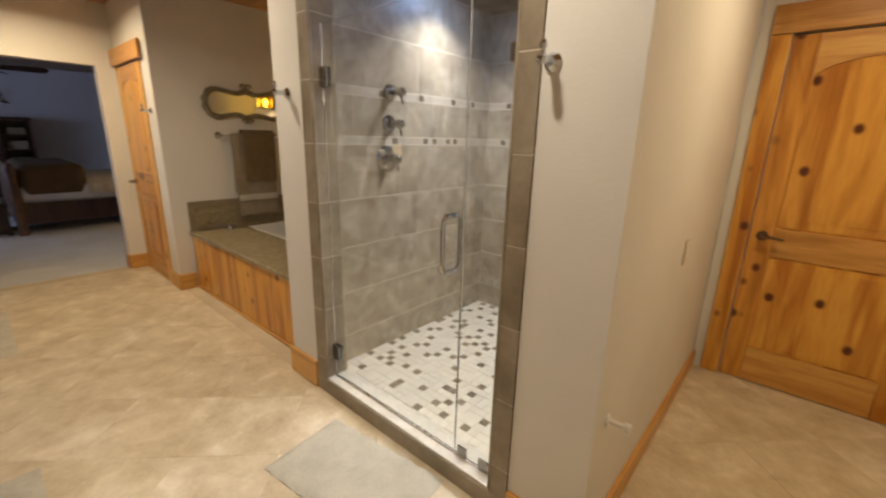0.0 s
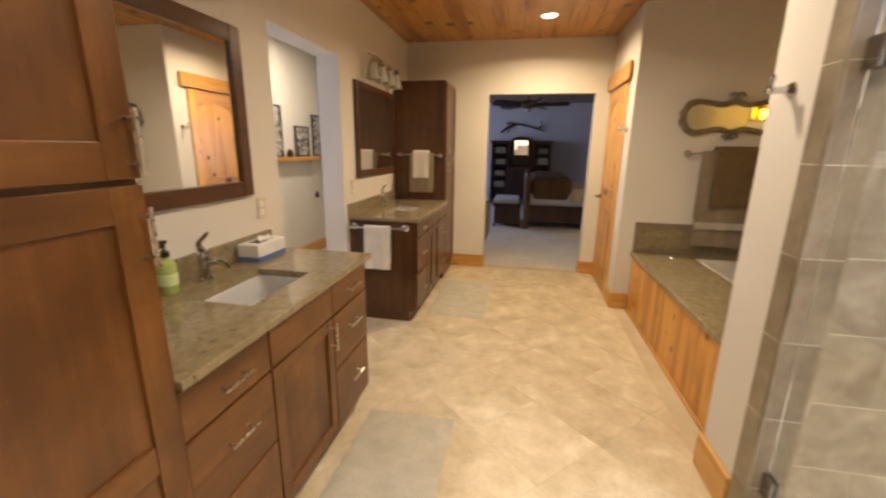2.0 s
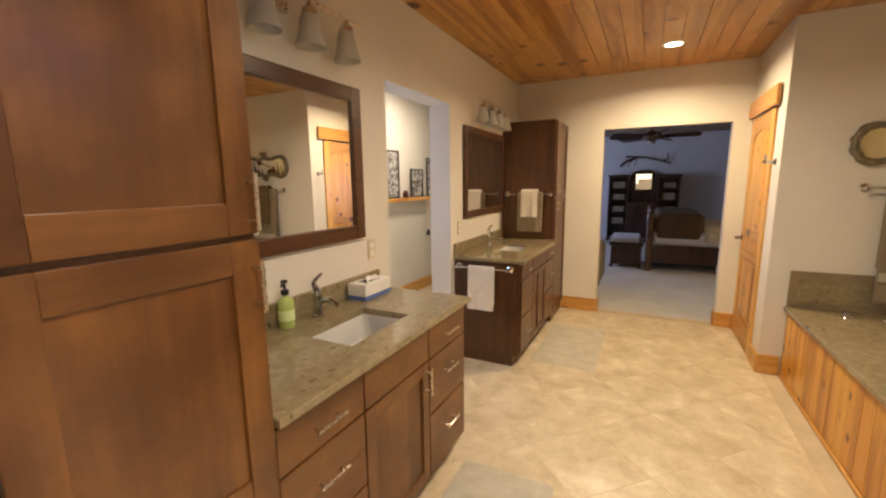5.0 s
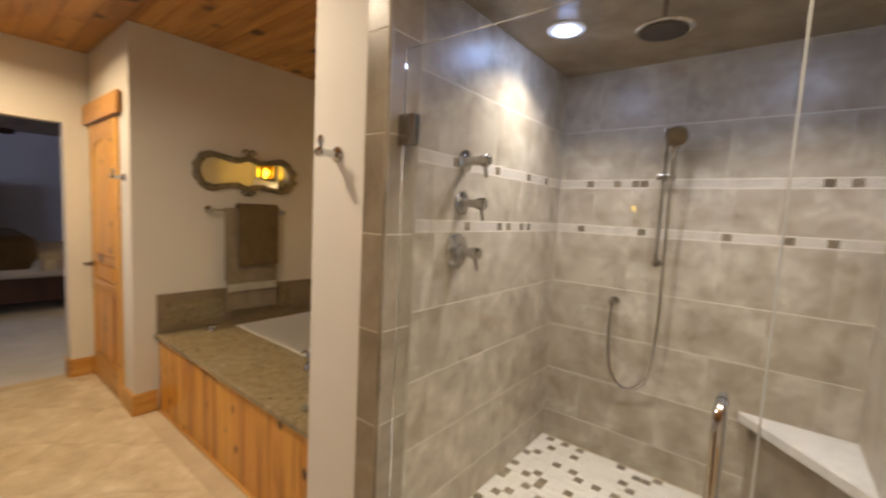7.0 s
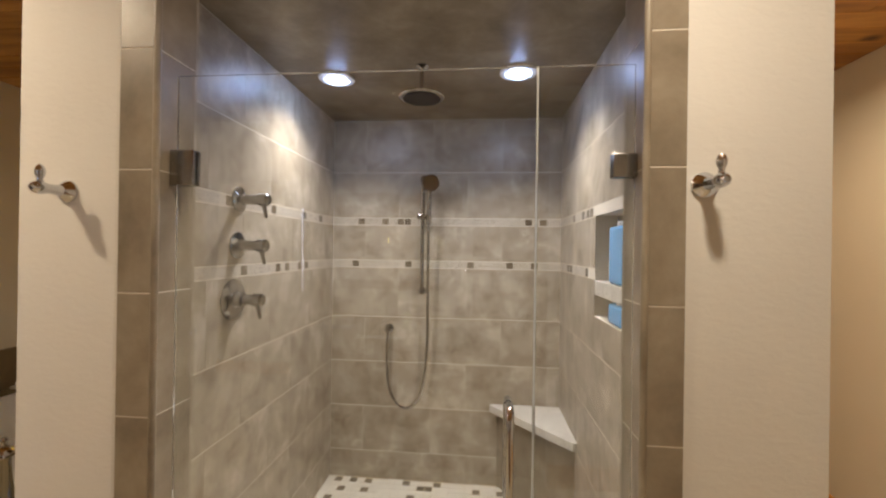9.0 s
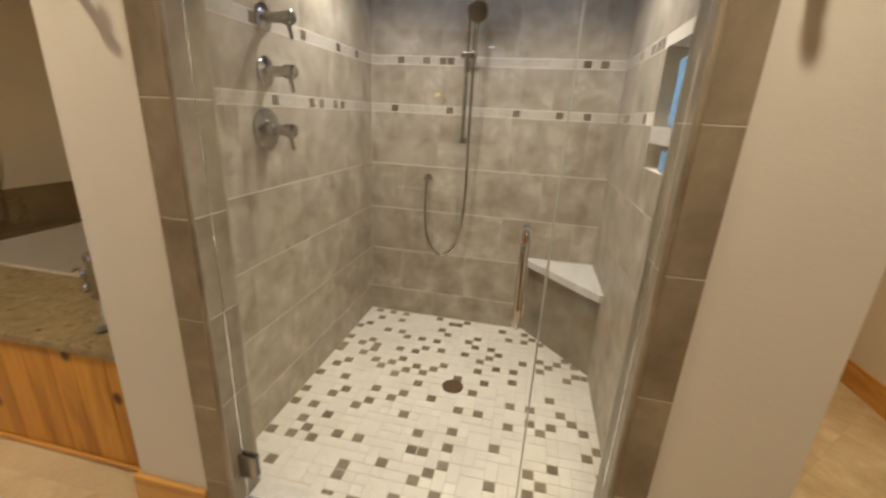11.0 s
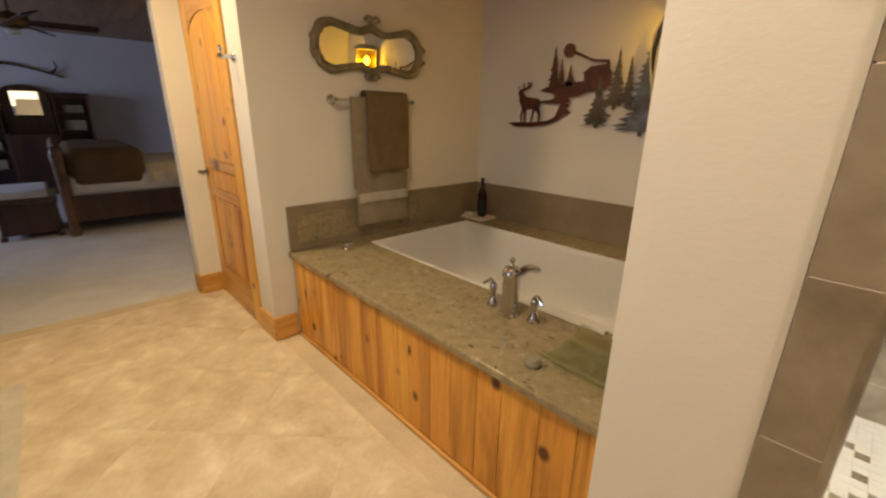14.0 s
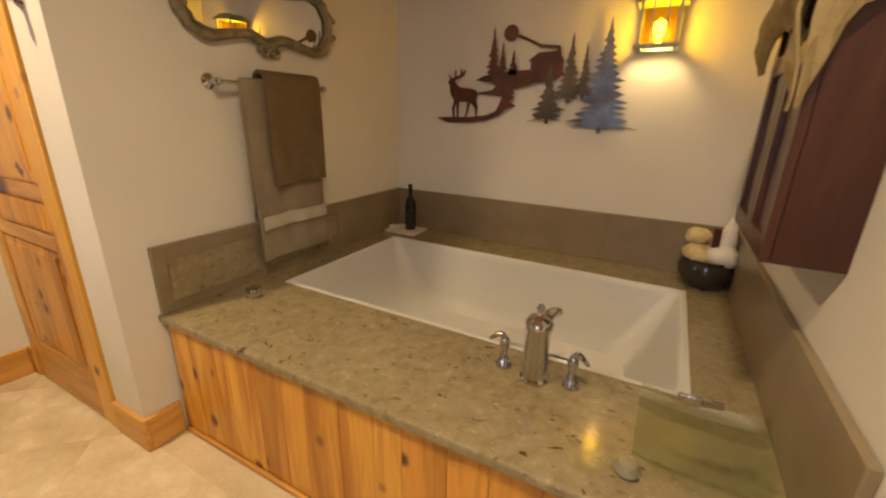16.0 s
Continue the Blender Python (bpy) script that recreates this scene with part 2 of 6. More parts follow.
M["darkwood"] = wood("mahogany", (0.050, 0.019, 0.012), (0.028, 0.010, 0.007), "z", 0.3, 0, across=9)
M["mahogany"] = wood("red_mahogany", (0.070, 0.023, 0.014), (0.042, 0.013, 0.008), "z", 0.32, 0, across=9)
M["bedwood"] = wood("brown_bed_timber", (0.13, 0.065, 0.032), (0.07, 0.032, 0.016), "x", 0.4, 0, across=9)
M["brownquilt"] = cloudy("brown_quilt", [(0.3, (0.085, 0.050, 0.022)), (0.7, (0.12, 0.075, 0.036))], 5, 0.9, 120, 0.004, 0.5)
M["bedplank"] = wood("bedroom_planks", (0.24, 0.15, 0.09), (0.15, 0.09, 0.05), "x", 0.5, 0, across=6)
M["satin"] = cloudy("cream_satin", [(0.3, (0.52, 0.46, 0.36)), (0.7, (0.66, 0.60, 0.48))], 5, 0.45, 60, 0.004, 0.3)
M["whitecloth"] = plain("white_cloth", (0.62, 0.62, 0.64), 0.9)
M["tanfab"] = cloudy("tan_drape", [(0.3, (0.23, 0.165, 0.075)), (0.7, (0.36, 0.27, 0.135))], 14, 0.85, 150, 0.003, 0.5)
M["olivechair"] = cloudy("olive_upholstery", [(0.3, (0.17, 0.14, 0.09)), (0.7, (0.24, 0.20, 0.13))], 6, 0.9, 150, 0.003, 0.4)
M["black"] = plain("black_matte", (0.012, 0.011, 0.011), 0.4)
M["paper"] = plain("white_paper", (0.75, 0.74, 0.72), 0.8)
M["limepaper"] = plain("pale_lime_label", (0.62, 0.74, 0.36), 0.5)
M["bluecard"] = plain("blue_card", (0.10, 0.17, 0.42), 0.6)
M["greensoap"] = plain("green_soap", (0.40, 0.50, 0.15), 0.15)
# blue of a reflection at the shower niche, put into the colour
M["bluereflection"] = plain("blue_reflection_colour", (0.16, 0.42, 0.75), 0.25)
M["glassdark"] = plain("dark_bottle_glass", (0.012, 0.008, 0.008), 0.06)
M["pot"] = plain("glazed_pot", (0.035, 0.028, 0.020), 0.1)
M["cream"] = plain("cream_plastic", (0.62, 0.55, 0.42), 0.4)
M["sponge"] = cloudy("sea_sponge", [(0.3, (0.52, 0.40, 0.20)), (0.7, (0.68, 0.56, 0.32))], 30, 0.95, 90, 0.01, 0.9)
M["rust"] = cloudy("rusty_steel", [(0.35, (0.040, 0.013, 0.009)), (0.65, (0.12, 0.032, 0.015))], 7, 0.5, 60, 0.0005, 0.2, metal=0.2)
M["smoked"] = cloudy("smoked_steel", [(0.35, (0.045, 0.034, 0.022)), (0.65, (0.12, 0.10, 0.07))], 7, 0.5, 60, 0.0005, 0.2, metal=0.2)
M["tin"] = cloudy("blued_steel", [(0.35, (0.07, 0.06, 0.05)), (0.65, (0.17, 0.20, 0.26))], 9, 0.35, 60, 0.0005, 0.2, metal=0.7)
M["pewter"] = cloudy("pewter_frame", [(0.35, (0.15, 0.125, 0.08)), (0.65, (0.28, 0.24, 0.165))], 18, 0.45, 90, 0.001, 0.3, metal=0.35)
M["verdigris"] = cloudy("verdigris_lantern", [(0.35, (0.24, 0.27, 0.21)), (0.65, (0.38, 0.41, 0.33))], 18, 0.5, 90, 0.001, 0.3, metal=0.3)
M["photo"] = cloudy("dark_photo_print", [(0.40, (0.02, 0.02, 0.02)), (0.5, (0.3, 0.28, 0.27)), (0.62, (0.6, 0.58, 0.55))], 22, 0.3, 90, 0.0002, 0.03, shift=9.0)
M["mirror"], _, _b = mat("mirror_silver", 0.01, 1.0)
_b.inputs["Base Color"].default_value = (0.86, 0.87, 0.86, 1)


def glassy(name, colour, rough, ior=1.45):
    m, nt, b = mat(name, rough)
    b.inputs["Base Color"].default_value = (*colour, 1)
    b.inputs["Transmission Weight"].default_value, b.inputs["IOR"].default_value = 1.0, ior
    return m


M["glass"] = glassy("clear_glass", (0.96, 0.98, 0.97), 0.0)
M["frost"], _, _b = mat("frosted_shade", 0.35)
_b.inputs["Base Color"].default_value = (0.72, 0.71, 0.66, 1)
_b.inputs["Transmission Weight"].default_value = 0.55
M["trayfoot"] = plain("frosted_foot", (0.24, 0.22, 0.16), 0.15)


def glowing(name, colour, strength):
    m, nt, b = mat(name, 0.5)
    b.inputs["Base Color"].default_value = (*colour, 1)
    b.inputs["Emission Color"].default_value = (*colour, 1)
    b.inputs["Emission Strength"].default_value = strength
    return m


M["canglow"] = glowing("can_lens", (1.0, 0.85, 0.62), 14)
M["coolglow"] = glowing("shower_can_lens", (0.42, 0.58, 1.0), 78)
M["bulb"] = glowing("amber_bulb", (1.0, 0.76, 0.36), 30)
M["daysky"] = glowing("window_sky", (0.38, 0.60, 1.0), 2.6)
M["lampshade"] = glowing("lit_lampshade", (1.0, 0.68, 0.22), 2.2)
# glow for the bright reflection painted on the hutch mirror
M["whiteglow"] = glowing("reflection_glow", (1.0, 0.9, 0.62), 1.6)

# ---- mesh helpers ----


def box(bm, lo, hi):
    (x0, y0, z0), (x1, y1, z1) = [min(a, b) for a, b in zip(lo, hi)], [max(a, b) for a, b in zip(lo, hi)]
    v = [bm.verts.new(p) for p in ((x0, y0, z0), (x1, y0, z0), (x1, y1, z0), (x0, y1, z0), (x0, y0, z1), (x1, y0, z1), (x1, y1, z1), (x0, y1, z1))]
    for f in ((0, 3, 2, 1), (4, 5, 6, 7), (0, 1, 5, 4), (1, 2, 6, 5), (2, 3, 7, 6), (3, 0, 4, 7)):
        bm.faces.new([v[i] for i in f])
    return v


def merge(bm, other, m=None):
    if m is not None:
        other.transform(m)
    vs = {v: bm.verts.new(v.co) for v in other.verts}
    for f in other.faces:
        bm.faces.new([vs[v] for v in f.verts]).material_index = f.material_index
    other.free()


def rbox(bm, lo, hi, r=0.004, seg=2, m=None):
    t = bmesh.new()
    box(t, lo, hi)
    r = min(r, 0.45 * min(abs(a - b) for a, b in zip(lo, hi)))
    rounded = bmesh.ops.bevel(t, geom=t.edges[:], offset=r, segments=seg, profile=0.5, affect="EDGES")["faces"]
    rounded = set(rounded)
    for f in t.faces:
        f.material_index = 0 if f in rounded else 1
    merge(bm, t, m)


def lathe(bm, at, profile, seg=20, axis=(0, 0, 1), shell=False):
    """Turns (radius, height) pairs round an axis through at; a shell joins its last ring to its first."""
    q = Vector((0, 0, 1)).rotation_difference(Vector(axis)).to_matrix()
    rings = []
    for r, h in profile:
        if r < 1e-5:
            rings.append([bm.verts.new(q @ Vector((0, 0, h)) + Vector(at))])
        else:
            rings.append([bm.verts.new(q @ Vector((r * math.cos(2 * math.pi * i / seg), r * math.sin(2 * math.pi * i / seg), h)) + Vector(at)) for i in range(seg)])
    for a, b in zip(rings, rings[1:] + (rings[:1] if shell else [])):
        for i in range(seg):
            j = (i + 1) % seg
            if len(a) == 1 and len(b) > 1:
                bm.faces.new((a[0], b[j], b[i]))
            elif len(b) == 1 and len(a) > 1:
                bm.faces.new((a[i], a[j], b[0]))
            elif len(a) > 1:
                bm.faces.new((a[i], a[j], b[j], b[i]))
    for ring, flip in () if shell else ((rings[0], True), (rings[-1], False)):
        if len(ring) > 2:
            bm.faces.new(ring[::-1] if flip else ring)


def tube(bm, pts, r, seg=10, closed=False):
    pts = [Vector(p) for p in pts]
    n = len(pts)
    rings, up = [], None
    for i, p in enumerate(pts):
        a, b = pts[(i - 1) % n if closed else max(i - 1, 0)], pts[(i + 1) % n if closed else min(i + 1, n - 1)]
        d = (b - a).normalized()
        if up is None:
            up = d.orthogonal().normalized()
        up = (up - d * up.dot(d)).normalized()
        side = d.cross(up)
        rr = r[i] if isinstance(r, (list, tuple)) else r
        rings.append([bm.verts.new(p + rr * (math.cos(2 * math.pi * k / seg) * up + math.sin(2 * math.pi * k / seg) * side)) for k in range(seg)])
    for i in range(n if closed else n - 1):
        a, b = rings[i], rings[(i + 1) % n]
        for k in range(seg):
            j = (k + 1) % seg
            bm.faces.new((a[k], a[j], b[j], b[k]))
    if not closed:
        bm.faces.new(rings[0][::-1])
        bm.faces.new(rings[-1])


def plate(bm, pts, place, depth):
    """A flat outline (u, v) of some thickness; place(u, v, w) gives the point."""
    a = [bm.verts.new(place(u, v, 0)) for u, v in pts]
    b = [bm.verts.new(place(u, v, depth)) for u, v in pts]
    bm.faces.new(a[::-1])
    bm.faces.new(b)
    n = len(pts)
    for i in range(n):
        j = (i + 1) % n
        bm.faces.new((a[i], a[j], b[j], b[i]))


def sheet(bm, rows, thick):
    """A cloth: rows of points, given some thickness along the surface normal."""
    grid = [[bm.verts.new(p) for p in row] for row in rows]
    faces = [bm.faces.new((grid[i][j], grid[i][j + 1], grid[i + 1][j + 1], grid[i + 1][j])) for i in range(len(grid) - 1) for j in range(len(grid[0]) - 1)]
    bmesh.ops.recalc_face_normals(bm, faces=faces)
    bmesh.ops.solidify(bm, geom=faces, thickness=thick)


def curve_pts(pts, n=8):
    """Points of a smooth line through the given ones."""
    p = [Vector(q) for q in pts]
    p = [2 * p[0] - p[1]] + p + [2 * p[-1] - p[-2]]
    out = []
    for i in range(1, len(p) - 2):
        for k in range(n):
            t = k / n
            a, b, c, d = p[i - 1:i + 3]
            out.append(0.5 * (2 * b + (c - a) * t + (2 * a - 5 * b + 4 * c - d) * t * t + (3 * b - a - 3 * c + d) * t ** 3))
    return out + [p[-2]]


def finish(bm, name, origin=(0, 0, 0), sharp=35):
    bmesh.ops.recalc_face_normals(bm, faces=bm.faces[:])
    bmesh.ops.translate(bm, verts=bm.verts[:], vec=-Vector(origin))
    for f in bm.faces:
        f.smooth = f.material_index == 0
        f.material_index = 0
    for e in bm.edges:
        e.smooth = len(e.link_faces) == 2 and e.calc_face_angle(0) < radians(sharp)
    me = bpy.data.meshes.new(name)
    bm.to_mesh(me)
    bm.free()
    return me


def thing(name, at, label, category, group="", kind=""):
    ob = new(name)
    ob.empty_display_size = 0.05
    ob.location = at
    return tagged(ob, label, category, group, kind)


def top_of(ob):
    while ob.parent:
        ob = ob.parent
    return ob


def part(name, bm, material, parent, label=""):
    """One mesh object under a thing or under a part; its points are given in world places."""
    me = finish(bm, name, top_of(parent).location)
    me.materials.append(material)
    ob = new(name, me)
    ob.parent = parent
    return tagged(ob, label)


def single(name, bm, material, label="", category="", kind="", origin=(0, 0, 0), group=""):
    me = finish(bm, name, origin)
    me.materials.append(material)
    ob = new(name, me)
    ob.location = origin
    return tagged(ob, label, category, group, kind)


def boxes(*pairs):
    bm = bmesh.new()
    for lo, hi in pairs:
        box(bm, lo, hi)
    return bm


def rboxes(r, *pairs):
    bm = bmesh.new()
    for lo, hi in pairs:
        rbox(bm, lo, hi, r)
    return bm


def rod(p0, p1, r, seg=12):
    bm = bmesh.new()
    tube(bm, [p0, p1], r, seg)
    return bm


def turned(at, profile, seg=20, axis=(0, 0, 1), shell=False):
    bm = bmesh.new()
    lathe(bm, at, profile, seg, axis, shell)
    return bm


def ring_slab(x0, x1, y0, y1, hx0, hx1, hy0, hy1, z0, z1, r=0.006):
    """A slab with a rectangular hole, its outer edges eased."""
    bm = bmesh.new()
    o, h = ((x0, y0), (x1, y0), (x1, y1), (x0, y1)), ((hx0, hy0), (hx1, hy0), (hx1, hy1), (hx0, hy1))
    ot, ob, ht, hb = ([bm.verts.new((x, y, z)) for x, y in q] for q, z in ((o, z1), (o, z0), (h, z1), (h, z0)))
    for i in range(4):
        j = (i + 1) % 4
        bm.faces.new((ot[i], ot[j], ht[j], ht[i]))
        bm.faces.new((ob[j], ob[i], hb[i], hb[j]))
        bm.faces.new((ob[i], ob[j], ot[j], ot[i]))
        bm.faces.new((ht[i], ht[j], hb[j], hb[i]))
    edges = [e for e in bm.edges if all(v in ot for v in e.verts) or all(v in ob for v in e.verts)]
    soft = set(bmesh.ops.bevel(bm, geom=edges, offset=r, segments=3, profile=0.5, affect="EDGES")["faces"])
    for f in bm.faces:
        f.material_index = 0 if f in soft else 1
    return bm


def pierced_wall(axis, u0, u1, w0, w1, z1, gaps):
    """A wall along x or y with openings (start, end, height) that reach the floor."""
    pts = [(u0, 0)]
    for a, b, h in gaps:
        pts += [(a, 0), (a, h), (b, h), (b, 0)]
    pts += [(u1, 0), (u1, z1), (u0, z1)]
    bm = bmesh.new()
    if axis == "x":
        plate(bm, pts, lambda u, v, w: Vector((u, w0 + w, v)), w1 - w0)
    else:
        plate(bm, pts, lambda u, v, w: Vector((w0 + w, u, v)), w1 - w0)
    return bm

# ---- structure ----
VW, FW, CF, CS, BW = -0.73, -5.31, 1.555, -4.235, 3.35      # vanity wall, far wall, closet front, closet side, back wall
SF, DV = 1.575, -2.20                                        # shower front, tub side of the divider
SL, SR = -2.045, -0.53                                      # tiled faces inside the shower
OL, OR = -1.83, -0.69                                        # the shower's opening
PX, DOORY = -0.315, 3.485


def structure(name, bm, material, label, category):
    return single(name, bm, material, label, category, "structure")


structure("floor", boxes(((-5.43, -0.9, -0.12), (1.1, 3.6, -0.0010))), M["floorgrout"], "travertine tile floor laid on the diagonal", "floor")
wall_vanity = structure("wall_vanity", pierced_wall("x", -5.43, -0.60, VW - 0.18, VW, CEIL, [(-3.43, -2.54, 2.11)]), M["paint"], "cream textured plaster wall behind the vanities", "wall")
structure("wall_stub", boxes(((-0.60, VW - 0.18, 0), (1.0, -0.125, CEIL))), M["paint"], "cream textured plaster wall beside the linen cabinet", "wall")
structure("wall_far", pierced_wall("y", VW, CF, FW - 0.12, FW, CEIL, [(0.235, 1.40, 2.055)]), M["paint"], "cream plaster wall with the bedroom doorway", "wall")
structure("wall_closet", pierced_wall("x", FW - 0.12, CS, CF, CF + 0.12, CEIL, [(-5.275, -4.455, 2.06)]), M["paint"], "cream plaster wall around the closet door", "wall")
structure("wall_closet_side", boxes(((CS - 0.12, CF + 0.12, 0), (CS, BW, CEIL))), M["paint"], "cream plaster wall above the tub end", "wall")
structure("wall_closet_inner", boxes(((FW - 0.12, CF + 0.12, 0), (FW, BW, CEIL))), M["paint"], "plain closet wall", "wall")
structure("wall_back", boxes(((FW - 0.12, BW, 0), (-2.2, BW + 0.12, CEIL)), ((-2.2, BW + 0.02, 0), (PX, BW + 0.12, CEIL))), M["paint"], "cream plaster wall behind the bathtub", "wall")
bm = bmesh.new()
plate(bm, [(DV, SF), (-1.925, SF), (-1.925, SF + 0.125), (SL - 0.02, SF + 0.125), (SL - 0.02, BW), (DV, BW)], lambda u, v, w: Vector((u, v, w)), CEIL)
structure("wall_divider", bm, M["paint"], "cream textured plaster wall between tub and shower", "wall")
bm = bmesh.new()
plate(bm, [(-0.605, SF), (PX, SF), (PX, BW + 0.02), (SR + 0.11, BW + 0.02), (SR + 0.11, SF + 0.125), (-0.605, SF + 0.125)], lambda u, v, w: Vector((u, v, w)), CEIL)
structure("wall_shower_end", bm, M["paint"], "cream plaster wall at the end of the shower", "wall")
structure("shower_header", boxes(((-1.925, SF, SHOWER_CEIL), (-0.605, SF + 0.125, CEIL))), M["paint"], "plaster header above the shower", "wall")
structure("wall_toilet", boxes(((PX, DOORY, 0), (-0.16, DOORY + 0.12, CEIL)), ((0.68, DOORY, 0), (1.1, DOORY + 0.12, CEIL)), ((-0.16, DOORY, 2.06), (0.68, DOORY + 0.12, CEIL))), M["paint"], "cream plaster wall with the pine door", "wall")
structure("wall_end", boxes(((1.0, -0.9, 0), (1.12, DOORY, CEIL))), M["paint"], "cream plaster end wall", "wall")

bm = bmesh.new()
y, k = VW - 0.02, 0
while y < 3.5:
    x = -5.45 - random.random() * 2
    while x < 1.1:
        n = x + random.uniform(1.6, 3.0)
        rbox(bm, (max(x, -5.43) + 0.001, y + 0.0012, CEIL + random.uniform(0, 0.0015)), (min(n, 1.1), y + 0.1338, CEIL + 0.02), 0.0022, 1) if n > -5.4 else None
        x = n
    y += 0.135
box(bm, (-5.43, VW - 0.18, CEIL + 0.021), (1.1, 3.6, CEIL + 0.08))
structure("ceiling", bm, M["plank"], "varnished knotty pine plank ceiling", "ceiling")
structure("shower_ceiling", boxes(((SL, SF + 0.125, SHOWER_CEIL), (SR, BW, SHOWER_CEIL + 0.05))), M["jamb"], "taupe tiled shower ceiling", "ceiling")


def baseboard(pairs, material):
    bm = bmesh.new()
    for lo, hi in pairs:
        rbox(bm, lo, hi, 0.004)
    return structure("baseboard", bm, material, "knotty pine baseboard along the wall", "baseboard")


BH = 0.15
baseboard([((FW, -0.19, 0), (FW + 0.018, 0.235, BH)), ((FW, 1.40, 0), (FW + 0.018, CF - 0.02, BH)), ((PX, SF, 0), (PX + 0.018, DOORY - 0.02, BH * 0.75)), ((0.982, -0.10, 0), (1.0, DOORY - 0.02, BH)),
           ((CS, CF, 0), (CS + 0.02, 1.69, BH)), ((DV - 0.018, SF, 0), (DV, 1.69, BH + 0.02)), ((FW - 0.118, 0.235, 0), (FW, 0.253, BH)), ((FW - 0.118, 1.382, 0), (FW, 1.40, BH))], M["pine_y"])
baseboard([((-4.455, CF - 0.018, 0), (CS + 0.02, CF, BH)), ((DV - 0.018, SF - 0.018, 0), (-1.93, SF, BH + 0.02)), ((-0.602, SF - 0.018, 0), (PX + 0.018, SF, BH)), ((-5.31, CF - 0.018, 0), (-5.24, CF, BH)),
           ((-0.6, -0.125, 0), (1.0, -0.107, BH)), ((-6.29, -2.15, 0), (-2.0, -2.13, BH))], M["pine_x"])


def panel_door(name, x0, x1, y, z1, face, label, knob_x, opening, middle=False):
    """A raised-panel pine door in a wall along x; face is the side (-1 or 1) that it shows."""
    d = thing(name, ((x0 + x1) / 2, y, 0), label, "door", kind="structure")
    f = face
    part("core", boxes(((x0 + 0.004, y + 0.012 * -f, 0.008), (x1 - 0.004, y - 0.034 * f, z1 - 0.004))), M["pine_v"], d)
    for a, b, c, e in ((x0 + 0.002, x0 + 0.115, 0.006, z1), (x1 - 0.115, x1 - 0.002, 0.006, z1)):
        part("stile", rboxes(0.003, ((a, y, c), (b, y - 0.04 * f, e - 0.002))), M["pine_v"], d)
    mid = (x0 + x1) / 2
    for c, e in ((0.006, 0.23), *(((0.79, 0.85), (0.985, 1.045)) if middle else ((0.83, 1.0),)), (z1 - 0.12, z1 - 0.002)):
        part("rail", rboxes(0.003, ((x0 + 0.117, y + 0.001 * -f, c), (x1 - 0.117, y - 0.038 * f, e))), M["pine_x"], d)
    for c, e, arch in ((0.232, 0.788, 0.0), (0.852, 0.983, 0.0), (1.047, z1 - 0.122, 0.10)) if middle else ((0.232, 0.828, 0.0), (1.002, z1 - 0.122, 0.10)):
        a, b = x0 + 0.125, x1 - 0.125
        bm = bmesh.new()
        top = [(b, e - arch), *[(mid + (b - mid) * math.cos(t * math.pi / 10), e - arch - 0.012 + (arch) * math.sin(t * math.pi / 10)) for t in range(1, 10)], (a, e - arch)] if arch else [(b, e - 0.01), (a, e - 0.01)]
        outline = [(a, c + 0.01), (b, c + 0.01), *top]
        plate(bm, outline, lambda u, v, q: Vector((u, y + (-0.006 * f if q == 0 else 0.02 * -f), v)), 1)
        plate(bm, [((u - mid) * 0.86 + mid, (v - (c + e) / 2) * 0.90 + (c + e) / 2) for u, v in outline], lambda u, v, q: Vector((u, y + (-0.001 * f if q == 0 else 0.02 * -f), v)), 1)
        part("panel", bm, M["pine_v"], d)
        if arch:
            bm = bmesh.new()
            corner = [(a - 0.008, e + 0.002), (a - 0.008, e - arch - 0.004), *[(u, v + 0.006) for u, v in top[::-1]], (b + 0.008, e - arch - 0.004), (b + 0.008, e + 0.002)]
            plate(bm, corner, lambda u, v, q: Vector((u, y + (0.0 if q == 0 else 0.02 * -f), v)), 1)
            part("arched_rail", bm, M["pine_x"], d)
    kb = part("rose", turned((knob_x, y, 0.95), [(0.030, 0), (0.030, 0.006), (0.012, 0.011), (0.010, 0.045), (0.014, 0.050), (0.013, 0.060), (0, 0.062)], 16, (0, f, 0)), M["bronze"], d, "dark bronze handle rose")
    bm = bmesh.new()
    tube(bm, [(knob_x, y + 0.052 * f, 0.95), (knob_x + 0.05, y + 0.054 * f, 0.953), (knob_x + 0.105, y + 0.052 * f, 0.946)], [0.010, 0.009, 0.007], 10)
    part("lever", bm, M["bronze"], kb, "dark bronze lever")
    # casing
    for a, b in ((x0 - 0.10, x0 - 0.003), (x1 + 0.003, x1 + 0.10))[opening]:
        part("casing", rboxes(0.004, ((a, y - 0.001, 0), (b, y + 0.018 * f, z1 + 0.006))), M["pine_v"], d)
    part("head_casing", rboxes(0.005, ((x0 - 0.10, y - 0.001, z1 + 0.008), (x1 + 0.10, y + 0.026 * f, z1 + 0.155))), M["pine_x"], d)
    return d


panel_door("door_1", -5.265, -4.465, CF - 0.012, 2.05, -1, "closed knotty pine closet door with arched panels", -5.20, slice(0, 0), True)
panel_door("door_2", -0.155, 0.675, DOORY - 0.004, 2.05, -1, "closed varnished knotty pine door with arched panels", -0.09, slice(0, 2))
